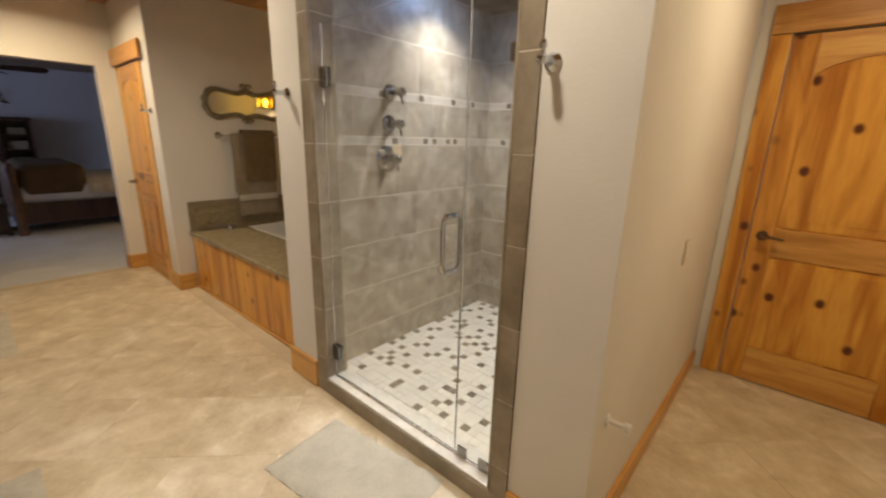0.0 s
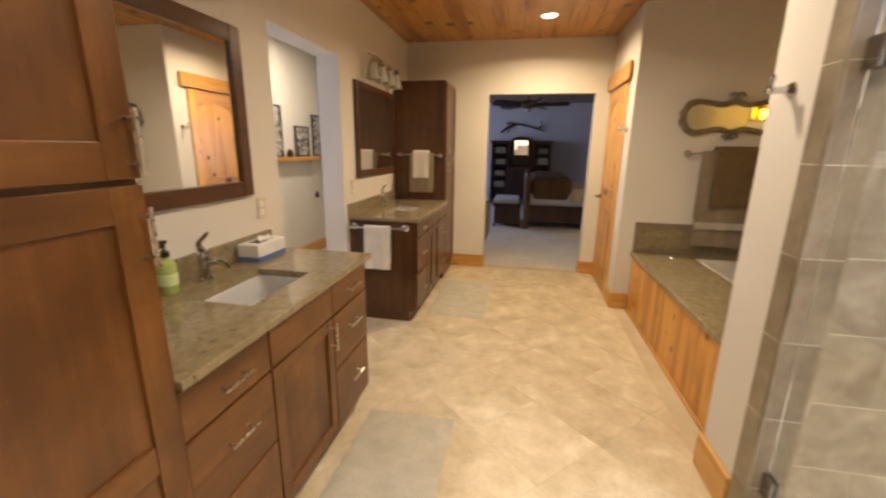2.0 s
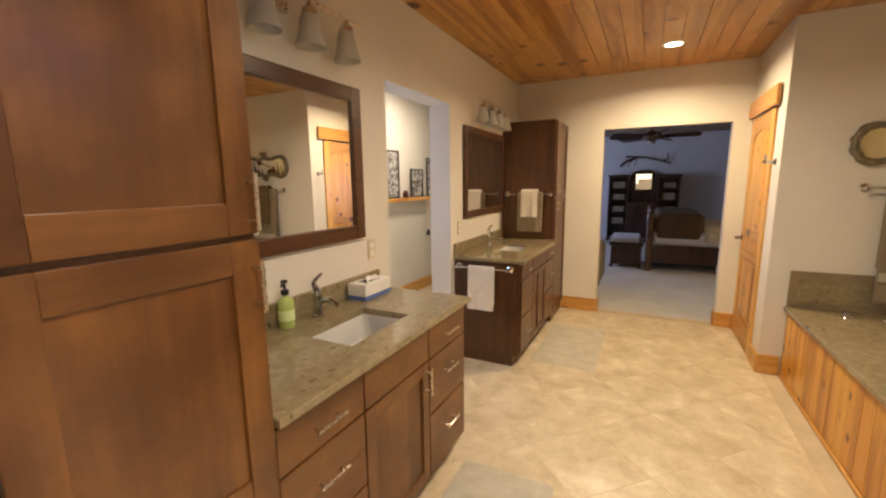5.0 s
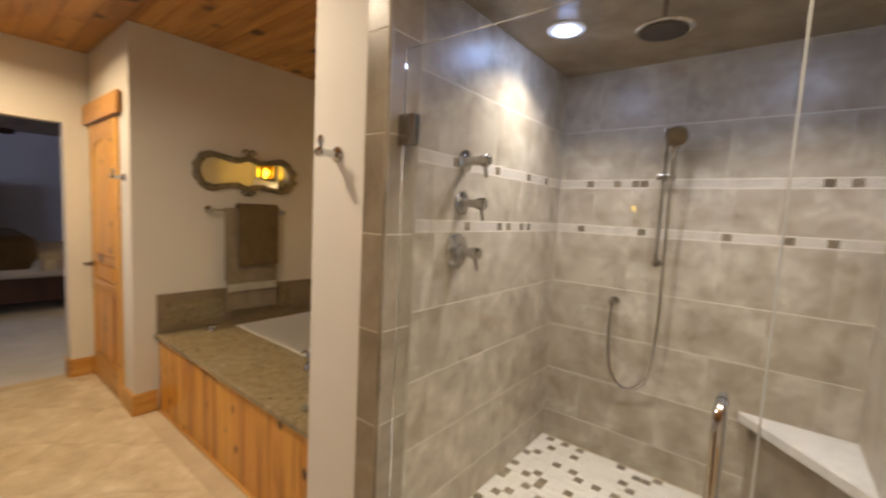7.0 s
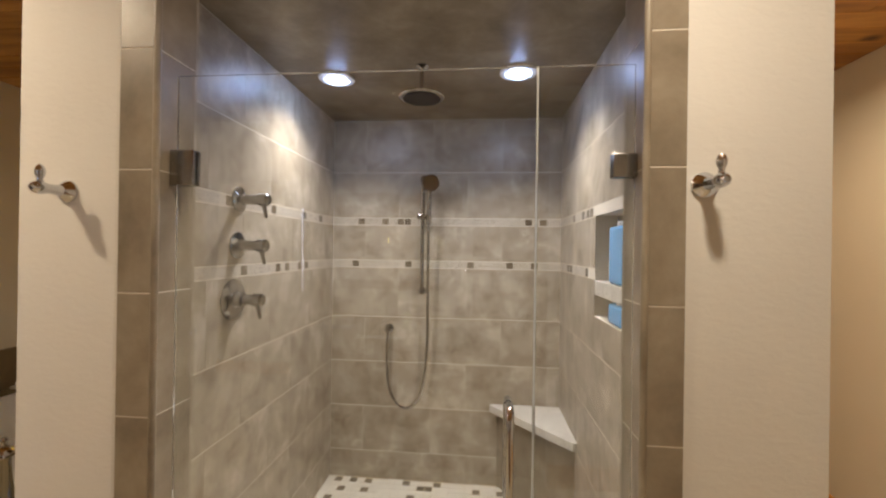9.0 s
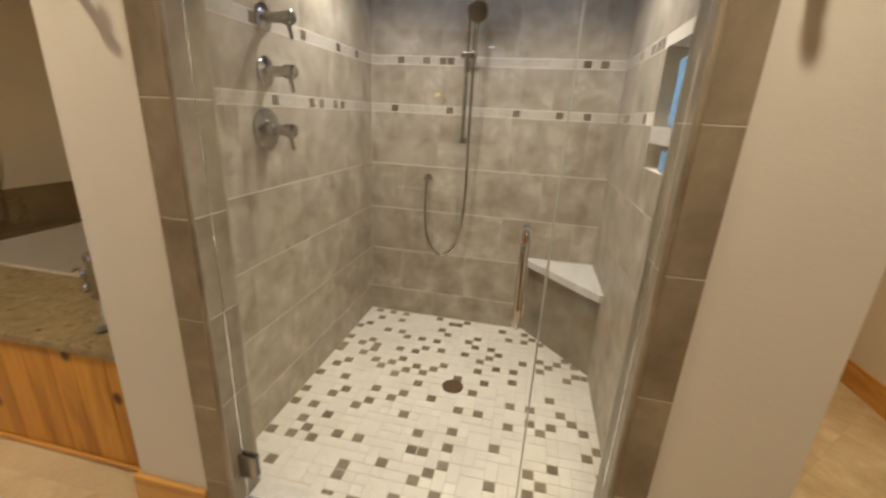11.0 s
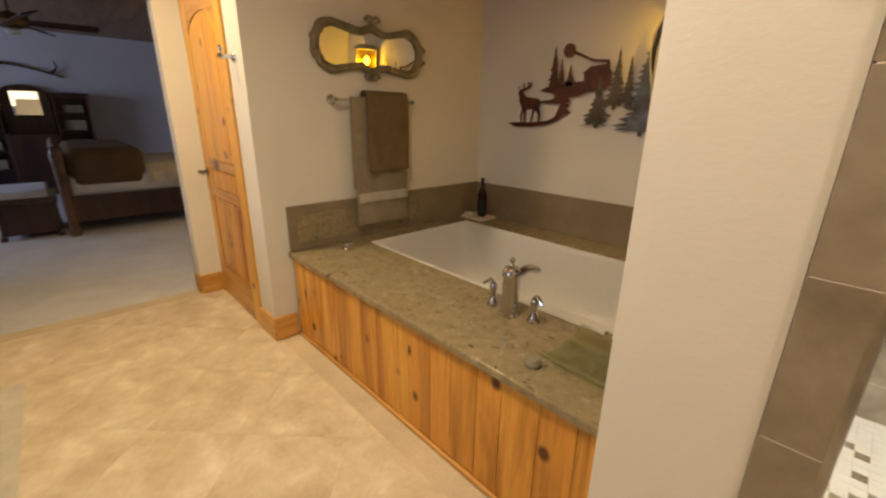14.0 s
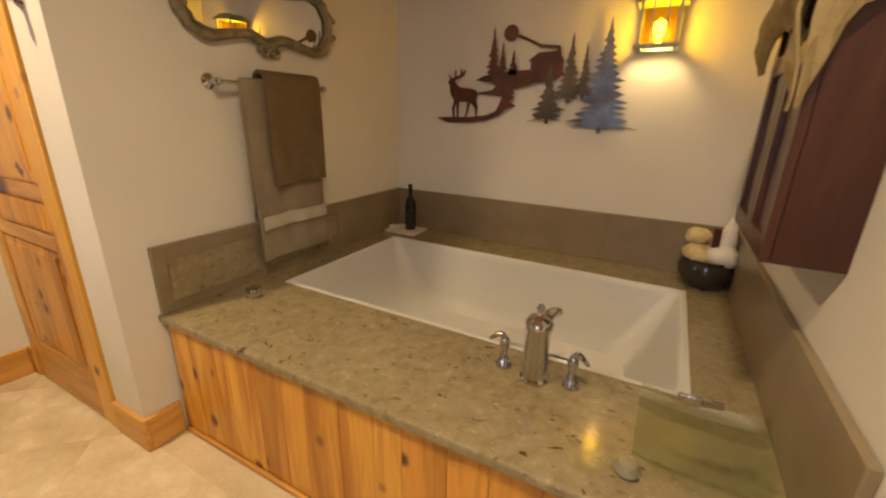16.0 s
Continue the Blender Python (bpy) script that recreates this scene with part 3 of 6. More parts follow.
# doorways' thin drywall returns are the wall itself; rooms beyond
structure("bedroom_floor", boxes(((-12.2, -3.0, -0.1), (-6.41, 4.0, -0.004)), ((-6.41, -0.91, -0.1), (FW - 0.12, 4.0, -0.004))), M["carpet"], "pale grey bedroom carpet", "floor")
structure("bedroom_wall", boxes(((-12.2, -3.0, 0), (-12.0, 4.0, CEIL)), ((-12.0, 4.0, 0), (FW - 0.12, 4.1, CEIL)), ((-12.0, -3.1, 0), (-10.0, -3.0, CEIL)), ((-8.4, -3.1, 0), (-6.41, -3.0, CEIL)),
          ((-10.0, -3.1, 0), (-8.4, -3.0, 0.85)), ((-10.0, -3.1, 2.15), (-8.4, -3.0, CEIL)), ((FW - 0.128, -0.80, 0), (FW - 0.121, 0.235, CEIL)), ((-6.41, -0.91, 0), (FW - 0.121, -0.80, CEIL)), ((-6.42, -3.0, 0), (-6.41, -0.80, CEIL)), ((FW - 0.128, 1.40, 0), (FW - 0.121, 4.0, CEIL)),
          ((FW - 0.128, 0.235, 2.055), (FW - 0.121, 1.40, CEIL))), M["bluewall"], "grey bedroom wall in dim daylight", "wall")
structure("bedroom_ceiling", boxes(((-12.2, -3.1, CEIL), (-6.41, 4.1, CEIL + 0.1)), ((-6.41, -0.91, CEIL), (FW - 0.121, 4.1, CEIL + 0.1))), M["bedplank"], "dim brown plank bedroom ceiling", "ceiling")
structure("backdrop", boxes(((-10.4, -3.41, 0.5), (-8.0, -3.4, 2.5)), ((-3.5, -2.6, 0.6), (-2.3, -2.59, 2.3))), M["daysky"], "bright sky outside the windows", "backdrop")
w1 = thing("window_1", (-9.2, -3.05, 1.5), "white framed bedroom window", "window", kind="structure")
part("window_frame", rboxes(0.004, ((-10.0, -3.08, 0.85), (-9.94, -3.02, 2.15)), ((-8.46, -3.08, 0.85), (-8.4, -3.02, 2.15)), ((-9.94, -3.08, 0.85), (-8.46, -3.02, 0.91)), ((-9.94, -3.08, 2.09), (-8.46, -3.02, 2.15)), ((-9.22, -3.08, 0.91), (-9.18, -3.02, 2.09))), M["paper"], w1)

# hall beyond the side passage
structure("hall_floor", boxes(((-6.3, -2.15, -0.1), (-2.0, VW - 0.18, -0.004))), M["floor"], "travertine hall floor", "floor")
structure("hall_wall", boxes(((-6.3, -2.27, 0), (-3.2, -2.15, CEIL)), ((-2.6, -2.27, 0), (-2.0, -2.15, CEIL)), ((-3.2, -2.27, 0), (-2.6, -2.15, 0.95)), ((-3.2, -2.27, 2.05), (-2.6, -2.15, CEIL)),
          ((-6.4, -2.27, 0), (-6.3, VW - 0.18, CEIL)), ((-6.3, VW - 0.18, 0), (FW - 0.122, VW - 0.176, CEIL)), ((-2.0, -2.27, 0), (-1.9, VW - 0.18, CEIL))), M["paint"], "white hall wall with a photo shelf", "wall")
structure("hall_ceiling", boxes(((-6.4, -2.27, CEIL), (-1.9, VW - 0.18, CEIL + 0.1))), M["paint"], "white hall ceiling", "ceiling")
w2 = thing("window_2", (-2.9, -2.2, 1.5), "narrow white framed hall window", "window", kind="structure")
part("window_frame", rboxes(0.004, ((-3.2, -2.25, 0.95), (-3.15, -2.19, 2.05)), ((-2.65, -2.25, 0.95), (-2.6, -2.19, 2.05)), ((-3.15, -2.25, 0.95), (-2.65, -2.19, 1.0)), ((-3.15, -2.25, 2.0), (-2.65, -2.19, 2.05)), ((-3.15, -2.24, 1.49), (-2.65, -2.2, 1.53))), M["paper"], w2)

# ---- cabinets ----


def bar_pull(parent, p0, p1, out, r=0.005):
    bm = bmesh.new()
    a, b, o = Vector(p0), Vector(p1), Vector(out)
    tube(bm, [a + o, b + o], r, 10)
    d = (b - a) * 0.16
    for q in (a + d, b - d):
        tube(bm, [q - o * 0.02, q + o], r * 0.85, 8)
    return part("handle", bm, M["nickel"], parent, "brushed nickel bar pull")


def shaker_front(parent, name, x0, x1, z0, z1, y, out, mv, mx, rail=0.06):
    """A frame-and-panel front on a plane along x. out: 1 or -1, the way it faces."""
    f = part(name, boxes(((x0 + rail - 0.004, y + 0.001 * out, z0 + rail - 0.004), (x1 - rail + 0.004, y + 0.010 * out, z1 - rail + 0.004))), mv, parent)
    for a, b in ((x0, x0 + rail), (x1 - rail, x1)):
        part("stile", rboxes(0.0025, ((a, y, z0), (b, y + 0.02 * out, z1))), mv, f)
    for a, b in ((z0, z0 + rail), (z1 - rail, z1)):
        part("rail", rboxes(0.0025, ((x0 + rail, y, a), (x1 - rail, y + 0.0195 * out, b))), mx, f)
    return f


def slab_front(parent, x0, x1, z0, z1, y, material):
    return part("drawer", rboxes(0.004, ((x0, y - 0.03, z0), (x1, y + 0.02, z1))), material, parent)


CT = 0.895
# tall linen cabinet
LX0, LX1, LY = -1.095, -0.603, -0.13
linen = thing("linen_cabinet", ((LX0 + LX1) / 2, -0.45, 0), "tall reddish-brown stained wood linen cabinet with panel doors", "cabinet")
part("body", boxes(((LX0, VW + 0.002, 0.1), (LX1, LY - 0.02, 2.30)), ((LX0 + 0.02, VW + 0.002, 0), (LX1 - 0.02, LY - 0.08, 0.1))), M["cab"], linen)
up = shaker_front(linen, "door", LX0 + 0.004, LX1 - 0.004, 1.388, 2.28, LY - 0.019, 1, M["cab"], M["cab_x"], 0.075)
bar_pull(up, (LX0 + 0.025, LY + 0.001, 1.40), (LX0 + 0.025, LY + 0.001, 1.53), (0, 0.032, 0))
low = shaker_front(linen, "door", LX0 + 0.004, LX1 - 0.004, 0.12, 1.374, LY - 0.019, 1, M["cab"], M["cab_x"], 0.075)
part("middle_rail", rboxes(0.0025, ((LX0 + 0.08, LY - 0.018, 0.70), (LX1 - 0.08, LY + 0.0, 0.775))), M["cab_x"], low)
bar_pull(low, (LX0 + 0.025, LY + 0.001, 1.20), (LX0 + 0.025, LY + 0.001, 1.33), (0, 0.032, 0))


def basin_top(name, x0, x1, y0, y1, z, sx0, sx1, sy0, sy1, label):
    """A stone counter with a hole for the basin, a splash along the wall and an eased edge."""
    t = thing(name, ((x0 + x1) / 2, (y0 + y1) / 2, z - 0.03), label, "counter")
    part("slab", ring_slab(x0, x1, y0, y1, sx0, sx1, sy0, sy1, z - 0.03, z), M["granite"], t)
    part("splash", rboxes(0.003, ((x0, y0, z), (x1, y0 + 0.02, z + 0.10))), M["granite"], t)
    return t


def basin(x0, x1, y0, y1, z):
    s = thing("sink", ((x0 + x1) / 2, (y0 + y1) / 2, z - 0.17), "white rectangular undermount porcelain sink", "sink")
    bm = bmesh.new()
    rings = []
    for inset, h, r in ((-0.012, -0.002, 0.02), (0.0, -0.002, 0.02), (0.004, -0.01, 0.025), (0.025, -0.11, 0.05), (0.06, -0.14, 0.06), (0.14, -0.147, 0.02)):
        a, b, c, d = x0 + inset, x1 - inset, y0 + inset, y1 - inset
        ring = []
        for cx, cy, st in ((b - r, d - r, 0), (a + r, d - r, 90), (a + r, c + r, 180), (b - r, c + r, 270)):
            for k in range(5):
                t = radians(st + 22.5 * k)
                ring.append(bm.verts.new((cx + r * math.cos(t), cy + r * math.sin(t), z - 0.028 + h)))
        rings.append(ring)
    for p, q in zip(rings, rings[1:]):
        for i in range(len(p)):
            j = (i + 1) % len(p)
            bm.faces.new((p[i], p[j], q[j], q[i]))
    bm.faces.new(rings[-1])
    bmesh.ops.solidify(bm, geom=bm.faces[:], thickness=-0.006)
    part("bowl", bm, M["porcelain"], s)
    part("drain", turned(((x0 + x1) / 2, (y0 + y1) / 2, z - 0.174), [(0, 0), (0.022, 0), (0.022, 0.004), (0.014, 0.006), (0, 0.005)]), M["chrome"], s, "chrome drain")


def vanity_faucet(x, y, z):
    f = thing("vanity_faucet", (x, y, z), "chrome single-lever vanity faucet", "faucet")
    part("base", turned((x, y, z), [(0.030, 0), (0.030, 0.006), (0.024, 0.012), (0.020, 0.05), (0.021, 0.095), (0.024, 0.10), (0.022, 0.125), (0, 0.13)]), M["chrome"], f)
    bm = bmesh.new()
    tube(bm, curve_pts([(x, y, z + 0.055), (x, y + 0.05, z + 0.082), (x, y + 0.10, z + 0.078), (x, y + 0.125, z + 0.06)], 5), [0.015 - 0.0003 * i for i in range(16)], 12)
    part("spout", bm, M["chrome"], f)
    bm = bmesh.new()
    tube(bm, curve_pts([(x, y, z + 0.125), (x + 0.005, y - 0.01, z + 0.16), (x - 0.01, y + 0.03, z + 0.205)], 5), [0.016, 0.0155, 0.015, 0.014, 0.013, 0.012, 0.011, 0.010, 0.009, 0.007, 0.004], 10)
    part("lever", bm, M["chrome"], f)


def carcass(parent, x0, x1, y0, y1, z0, z1, kick, material):
    """A cabinet box, open above for the basin, on a recessed plinth."""
    part("body", boxes(((x0 + 0.018, y0, z0), (x1 - 0.018, y1, z1 - 0.21))), material, parent)
    for a, b in ((x0, x0 + 0.018), (x1 - 0.018, x1)):
        part("side_panel", boxes(((a, y0, z0), (b, y1, z1))), material, parent)
    part("front_rail", boxes(((x0 + 0.018, y1 - 0.018, z1 - 0.21), (x1 - 0.018, y1, z1))), material, parent)
    part("plinth", boxes(((x0 + 0.002, y0, 0), (x1 - 0.002, y1 - kick, z0))), material, parent)


# first vanity
V1A, V1B, VF = -1.097, -2.365, -0.145
van1 = thing("vanity_cabinet", ((V1A + V1B) / 2, -0.45, 0), "brown stained wood vanity cabinet with drawers and a door", "cabinet")
carcass(van1, V1B, V1A - 0.002, VW + 0.002, VF - 0.048, 0.1, CT - 0.031, 0.06, M["cab"])
DX = (V1A, -1.485, -1.96, V1B)
for z0, z1 in ((0.707, 0.855), (0.428, 0.697), (0.112, 0.418)):
    for a, b in ((DX[1] + 0.004, DX[0] - 0.008), (DX[3] + 0.004, DX[2] - 0.004)):
        d = slab_front(van1, a, b, z0, z1, VF - 0.019, M["cab_x"])
        m = (a + b) / 2
        zh = (z0 + z1) / 2 + (0.0 if z1 > 0.8 else 0.03)
        bar_pull(d, (m - 0.065, VF + 0.001, zh), (m + 0.065, VF + 0.001, zh), (0, 0.03, 0))
slab_front(van1, DX[2] + 0.004, DX[1] - 0.004, 0.707, 0.855, VF - 0.019, M["cab_x"])
part("door_backing", boxes(((DX[2] + 0.02, VF - 0.05, 0.13), (DX[1] - 0.02, VF - 0.0185, 0.68))), M["cab"], van1)
dr = shaker_front(van1, "door", DX[2] + 0.004, DX[1] - 0.004, 0.112, 0.697, VF - 0.019, 1, M["cab"], M["cab_x"], 0.055)
bar_pull(dr, (DX[2] + 0.03, VF + 0.001, 0.55), (DX[2] + 0.03, VF + 0.001, 0.68), (0, 0.03, 0))
basin_top("vanity_counter", V1B - 0.03, V1A - 0.002, VW + 0.001, -0.118, CT, -1.99, -1.575, -0.525, -0.265, "polished olive-brown speckled granite vanity counter")
basin(-1.99, -1.575, -0.525, -0.265, CT)
vanity_faucet(-1.80, -0.645, CT)

# second vanity
V2A, V2B = -3.50, -4.74
van2 = thing("vanity_cabinet", ((V2A + V2B) / 2, -0.45, 0), "dark brown stained wood vanity cabinet with doors and drawers", "cabinet")
carcass(van2, V2B + 0.002, V2A, VW + 0.002, -0.165, 0.09, CT - 0.031, 0.05, M["cabdark"])
E2 = (V2A, -3.86, -4.36, V2B)
for a, b in ((E2[1], E2[0]), (E2[3], E2[2])):
    for z0, z1 in ((0.735, 0.852), (0.425, 0.725), (0.112, 0.415)):
        d = part("drawer", rboxes(0.004, ((a + 0.005, -0.164, z0), (b - 0.005, -0.144, z1))), M["cabdark"], van2)
        bar_pull(d, ((a + b) / 2 - 0.06, -0.143, (z0 + z1) / 2), ((a + b) / 2 + 0.06, -0.143, (z0 + z1) / 2), (0, 0.028, 0))
part("drawer", rboxes(0.004, ((E2[2] + 0.005, -0.164, 0.735), (E2[1] - 0.005, -0.144, 0.852))), M["cabdark"], van2)
for a, b in ((E2[2] + 0.005, (E2[1] + E2[2]) / 2 - 0.002), ((E2[1] + E2[2]) / 2 + 0.002, E2[1] - 0.005)):
    shaker_front(van2, "door", a, b, 0.112, 0.725, -0.164, 1, M["cabdark"], M["cabdark"], 0.05)
basin_top("vanity_counter", V2B + 0.002, V2A + 0.02, VW + 0.001, -0.122, CT, -4.34, -3.90, -0.53, -0.29, "olive-brown granite counter on the dark vanity")
basin(-4.34, -3.90, -0.53, -0.29, CT)
vanity_faucet(-4.12, -0.645, CT)

# tall dark cabinet in the corner
tall = thing("tall_cabinet", (-5.1, -0.45, 0), "tall dark brown stained wood corner cabinet", "cabinet")
part("body", rboxes(0.003, ((FW + 0.002, VW + 0.002, 0), (-4.743, -0.165, 2.125))), M["cabdark"], tall)
for z0, z1 in ((0.11, 1.33), (1.345, 2.11)):
    dd = shaker_front(tall, "door", FW + 0.008, -4.748, z0, z1, -0.164, 1, M["cabdark"], M["cabdark"], 0.06)
    bar_pull(dd, (-4.775, -0.143, 1.20 if z0 < 1 else 1.38), (-4.775, -0.143, 1.30 if z0 < 1 else 1.48), (0, 0.028, 0))


def wall_mirror(x0, x1, z0, z1, w, label):
    m = thing("vanity_mirror", ((x0 + x1) / 2, VW, (z0 + z1) / 2), label, "mirror")
    y0, y1 = VW + 0.002, VW + 0.03
    for a, b in ((x0, x0 + w), (x1 - w, x1)):
        part("frame_stile", rboxes(0.006, ((a, y0, z0), (b, y1, z1))), M["frame_dark"], m)
    for a, b in ((z0, z0 + w), (z1 - w, z1)):
        part("frame_rail", rboxes(0.006, ((x0 + w, y0, a), (x1 - w, y1 - 0.001, b))), M["frame_dark"], m)
    part("mirror_glass", boxes(((x0 + w - 0.004, y0, z0 + w - 0.004), (x1 - w + 0.004, y0 + 0.012, z1 - w + 0.004))), M["mirror"], m)


wall_mirror(-2.265, -1.20, 1.205, 2.0, 0.075, "large vanity mirror in a dark walnut frame")
wall_mirror(-4.725, -3.68, 1.195, 1.985, 0.06, "wide vanity mirror in a dark walnut frame")


def vanity_light(x0, x1, z, shades):
    """A bar with bell shades of frosted glass, switched off."""
    v = thing("vanity_light", ((x0 + x1) / 2, VW, z), "chrome bar light with unlit frosted bell shades", "wall light")
    part("wall_plate", rboxes(0.006, (((x0 + x1) / 2 - 0.07, VW + 0.001, z - 0.06), ((x0 + x1) / 2 + 0.07, VW + 0.025, z + 0.06))), M["nickel"], v)
    bm = rod((x0, VW + 0.09, z), (x1, VW + 0.09, z), 0.009)
    tube(bm, [((x0 + x1) / 2, VW + 0.02, z), ((x0 + x1) / 2, VW + 0.09, z)], 0.009, 10)
    part("bar", bm, M["nickel"], v)
    for i in range(shades):
        x = x0 + (x1 - x0) * (i + 0.5) / shades
        s = part("shade", turned((x, VW + 0.09, z - 0.19), [(0.066, 0.0), (0.056, 0.03), (0.047, 0.07), (0.042, 0.11), (0.032, 0.135), (0.029, 0.134), (0.039, 0.108), (0.044, 0.07), (0.053, 0.03), (0.063, 0.0)], 18, (0, 0, 1), True), M["frost"], v, "frosted white glass shade")
        part("socket_cup", turned((x, VW + 0.09, z - 0.06), [(0.034, 0), (0.030, 0.025), (0.012, 0.04), (0.010, 0.058), (0, 0.058)], 14), M["chrome"], v)


vanity_light(-2.215, -1.25, 2.28, 4)
vanity_light(-4.67, -3.82, 2.21, 4)

# ---- bathtub ----
TUB = (-4.075, -2.40, 2.165, 3.065)
DZ, DF = 0.555, 1.68
deck = thing("tub_deck", (-3.2, 2.5, 0), "olive-brown granite tub surround on a pine plank front", "tub surround")
part("slab", ring_slab(CS + 0.002, DV - 0.002, DF, BW - 0.002, *TUB, DZ - 0.035, DZ, 0.008), M["granite"], deck)
part("splash", rboxes(0.004, ((CS + 0.002, DF + 0.01, DZ), (CS + 0.022, BW - 0.003, DZ + 0.275))), M["sill"], deck, "brown stone splash panel")
part("splash", rboxes(0.004, ((CS + 0.022, BW - 0.022, DZ), (DV - 0.022, BW - 0.002, DZ + 0.273))), M["sill"], deck, "brown stone splash panel")
part("splash", rboxes(0.004, ((DV - 0.022, DF + 0.01, DZ), (DV - 0.002, BW - 0.003, DZ + 0.275))), M["sill"], deck, "brown stone splash panel")
for a, b in ((DF + 0.01, 2.13), (2.15, 2.7)):
    part("splash_inset", rboxes(0.003, ((CS + 0.022, a + 0.05, DZ + 0.04), (CS + 0.027, b, DZ + 0.215))), M["granite"], deck)
part("kick_strip", rboxes(0.004, ((CS + 0.02, DF + 0.004, 0), (DV - 0.02, DF + 0.02, 0.022))), M["pine_x"], deck)
x = CS + 0.022
widths = (0.115, 0.14, 0.10, 0.15, 0.125, 0.11, 0.15, 0.13, 0.10, 0.145, 0.12, 0.135, 0.11, 0.15, 0.13, 0.12)
for i in range(40):
    w = widths[i % 16]
    e = min(x + w, DV - 0.002)
    if e - x > 0.02:
        me = finish(rboxes(0.0025, ((0, 0, 0), (e - x - 0.0012, 0.018, DZ - 0.06))), "plank")
        me.materials.append(M["pine_v"])
        p = new("plank", me)
        p.parent, p.location = deck, Vector((x, DF + 0.018 + 0.0004 * (i % 3), 0.023)) - Vector(deck.location)
    x = e
    if x >= DV - 0.003:
        break
part("backing", boxes(((CS + 0.02, DF + 0.042, 0), (DV - 0.002, DF + 0.06, DZ - 0.037))), M["pine_x"], deck)

tub = thing("bathtub", ((TUB[0] + TUB[1]) / 2, 2.6, 0.05), "white acrylic drop-in bathtub", "bathtub")
bm = bmesh.new()
rings = []
for inset, h, r in ((-0.003, 0.004, 0.012), (0.012, 0.007, 0.02), (0.022, 0.0, 0.03), (0.03, -0.02, 0.05), (0.10, -0.24, 0.12), (0.17, -0.34, 0.14), (0.28, -0.36, 0.1)):
    slope = 1.0 + 1.6 * max(0, min(1, -h / 0.4))
    a, b, c, d = TUB[0] + inset * slope, TUB[1] - inset * 1.1, TUB[2] + inset, TUB[3] - inset
    ring = []
    for cx, cy, st in ((b - r, d - r, 0), (a + r, d - r, 90), (a + r, c + r, 180), (b - r, c + r, 270)):
        for k in range(7):
            t = radians(st + 15 * k)
            ring.append(bm.verts.new((cx + r * math.cos(t), cy + r * math.sin(t), DZ + h)))
    rings.append(ring)
for p, q in zip(rings, rings[1:]):
    for i in range(len(p)):
        j = (i + 1) % len(p)
        bm.faces.new((p[i], p[j], q[j], q[i]))
bm.faces.new(rings[-1])
bmesh.ops.solidify(bm, geom=bm.faces[:], thickness=-0.005)
part("basin", bm, M["acrylic"], tub)
part("overflow", turned((TUB[1] - 0.055, 2.6, 0.42), [(0.034, 0), (0.034, 0.006), (0.026, 0.012), (0, 0.012)], 18, (-1, 0, 0.1)), M["chrome"], tub)


def deck_faucet():
    x, y = -2.825, 2.035
    f = thing("tub_faucet", (x, y, DZ), "chrome Roman tub faucet with two lever handles", "faucet")
    part("column", turned((x, y, DZ), [(0.044, 0), (0.044, 0.008), (0.038, 0.016), (0.036, 0.17), (0.041, 0.178), (0.041, 0.196), (0.03, 0.212), (0.012, 0.22), (0.010, 0.235), (0.013, 0.242), (0.008, 0.252), (0, 0.254)], 22), M["chrome"], f)
    bm = bmesh.new()
    tube(bm, curve_pts([(x, y + 0.02, DZ + 0.165), (x + 0.01, y + 0.09, DZ + 0.185), (x + 0.02, y + 0.16, DZ + 0.165)], 5), [0.02, 0.02, 0.019, 0.019, 0.018, 0.018, 0.017, 0.017, 0.016, 0.016, 0.015], 12)
    part("spout", bm, M["chrome"], f)
    for s in (-1, 1):
        hx, hy = x + s * 0.108, y + 0.02
        h = part("handle", turned((hx, hy, DZ), [(0.027, 0), (0.027, 0.006), (0.021, 0.014), (0.012, 0.045), (0.011, 0.060), (0.017, 0.078), (0.015, 0.098), (0.009, 0.108), (0, 0.112)], 16), M["chrome"], f)
        bm = bmesh.new()
        tube(bm, curve_pts([(hx, hy, DZ + 0.098), (hx + s * 0.014, hy - 0.008, DZ + 0.116), (hx + s * 0.046, hy - 0.016, DZ + 0.094)], 4), [0.011, 0.011, 0.0105, 0.010, 0.0095, 0.009, 0.008, 0.007, 0.005], 8)
        part("lever", bm, M["chrome"], h)


deck_faucet()
k = thing("air_control", (-4.06, 1.985, DZ), "small chrome air control knob on the deck", "knob")
part("knob", turned((-4.06, 1.985, DZ), [(0.034, 0), (0.034, 0.006), (0.03, 0.01), (0.03, 0.026), (0.033, 0.03), (0.031, 0.042), (0, 0.043)], 20), M["chrome"], k)


def towel_bar(name, a, b, out, r=0.008, label="chrome towel bar with round posts"):
    a, b, o = Vector(a), Vector(b), Vector(out)
    t = thing(name, (a + b) / 2, label, "towel bar")
    part("bar", rod(a + o, b + o, r), M["chrome"], t)
    for q in (a, b):
        n = o.normalized()
        part("post", turned(q, [(0.030, 0), (0.030, 0.005), (0.022, 0.012), (0.011, 0.018), (0.010, o.length - 0.018), (0.016, o.length - 0.012), (0.018, o.length), (0.014, o.length + 0.012), (0, o.length + 0.016)], 16, n), M["chrome"], t)
    return t


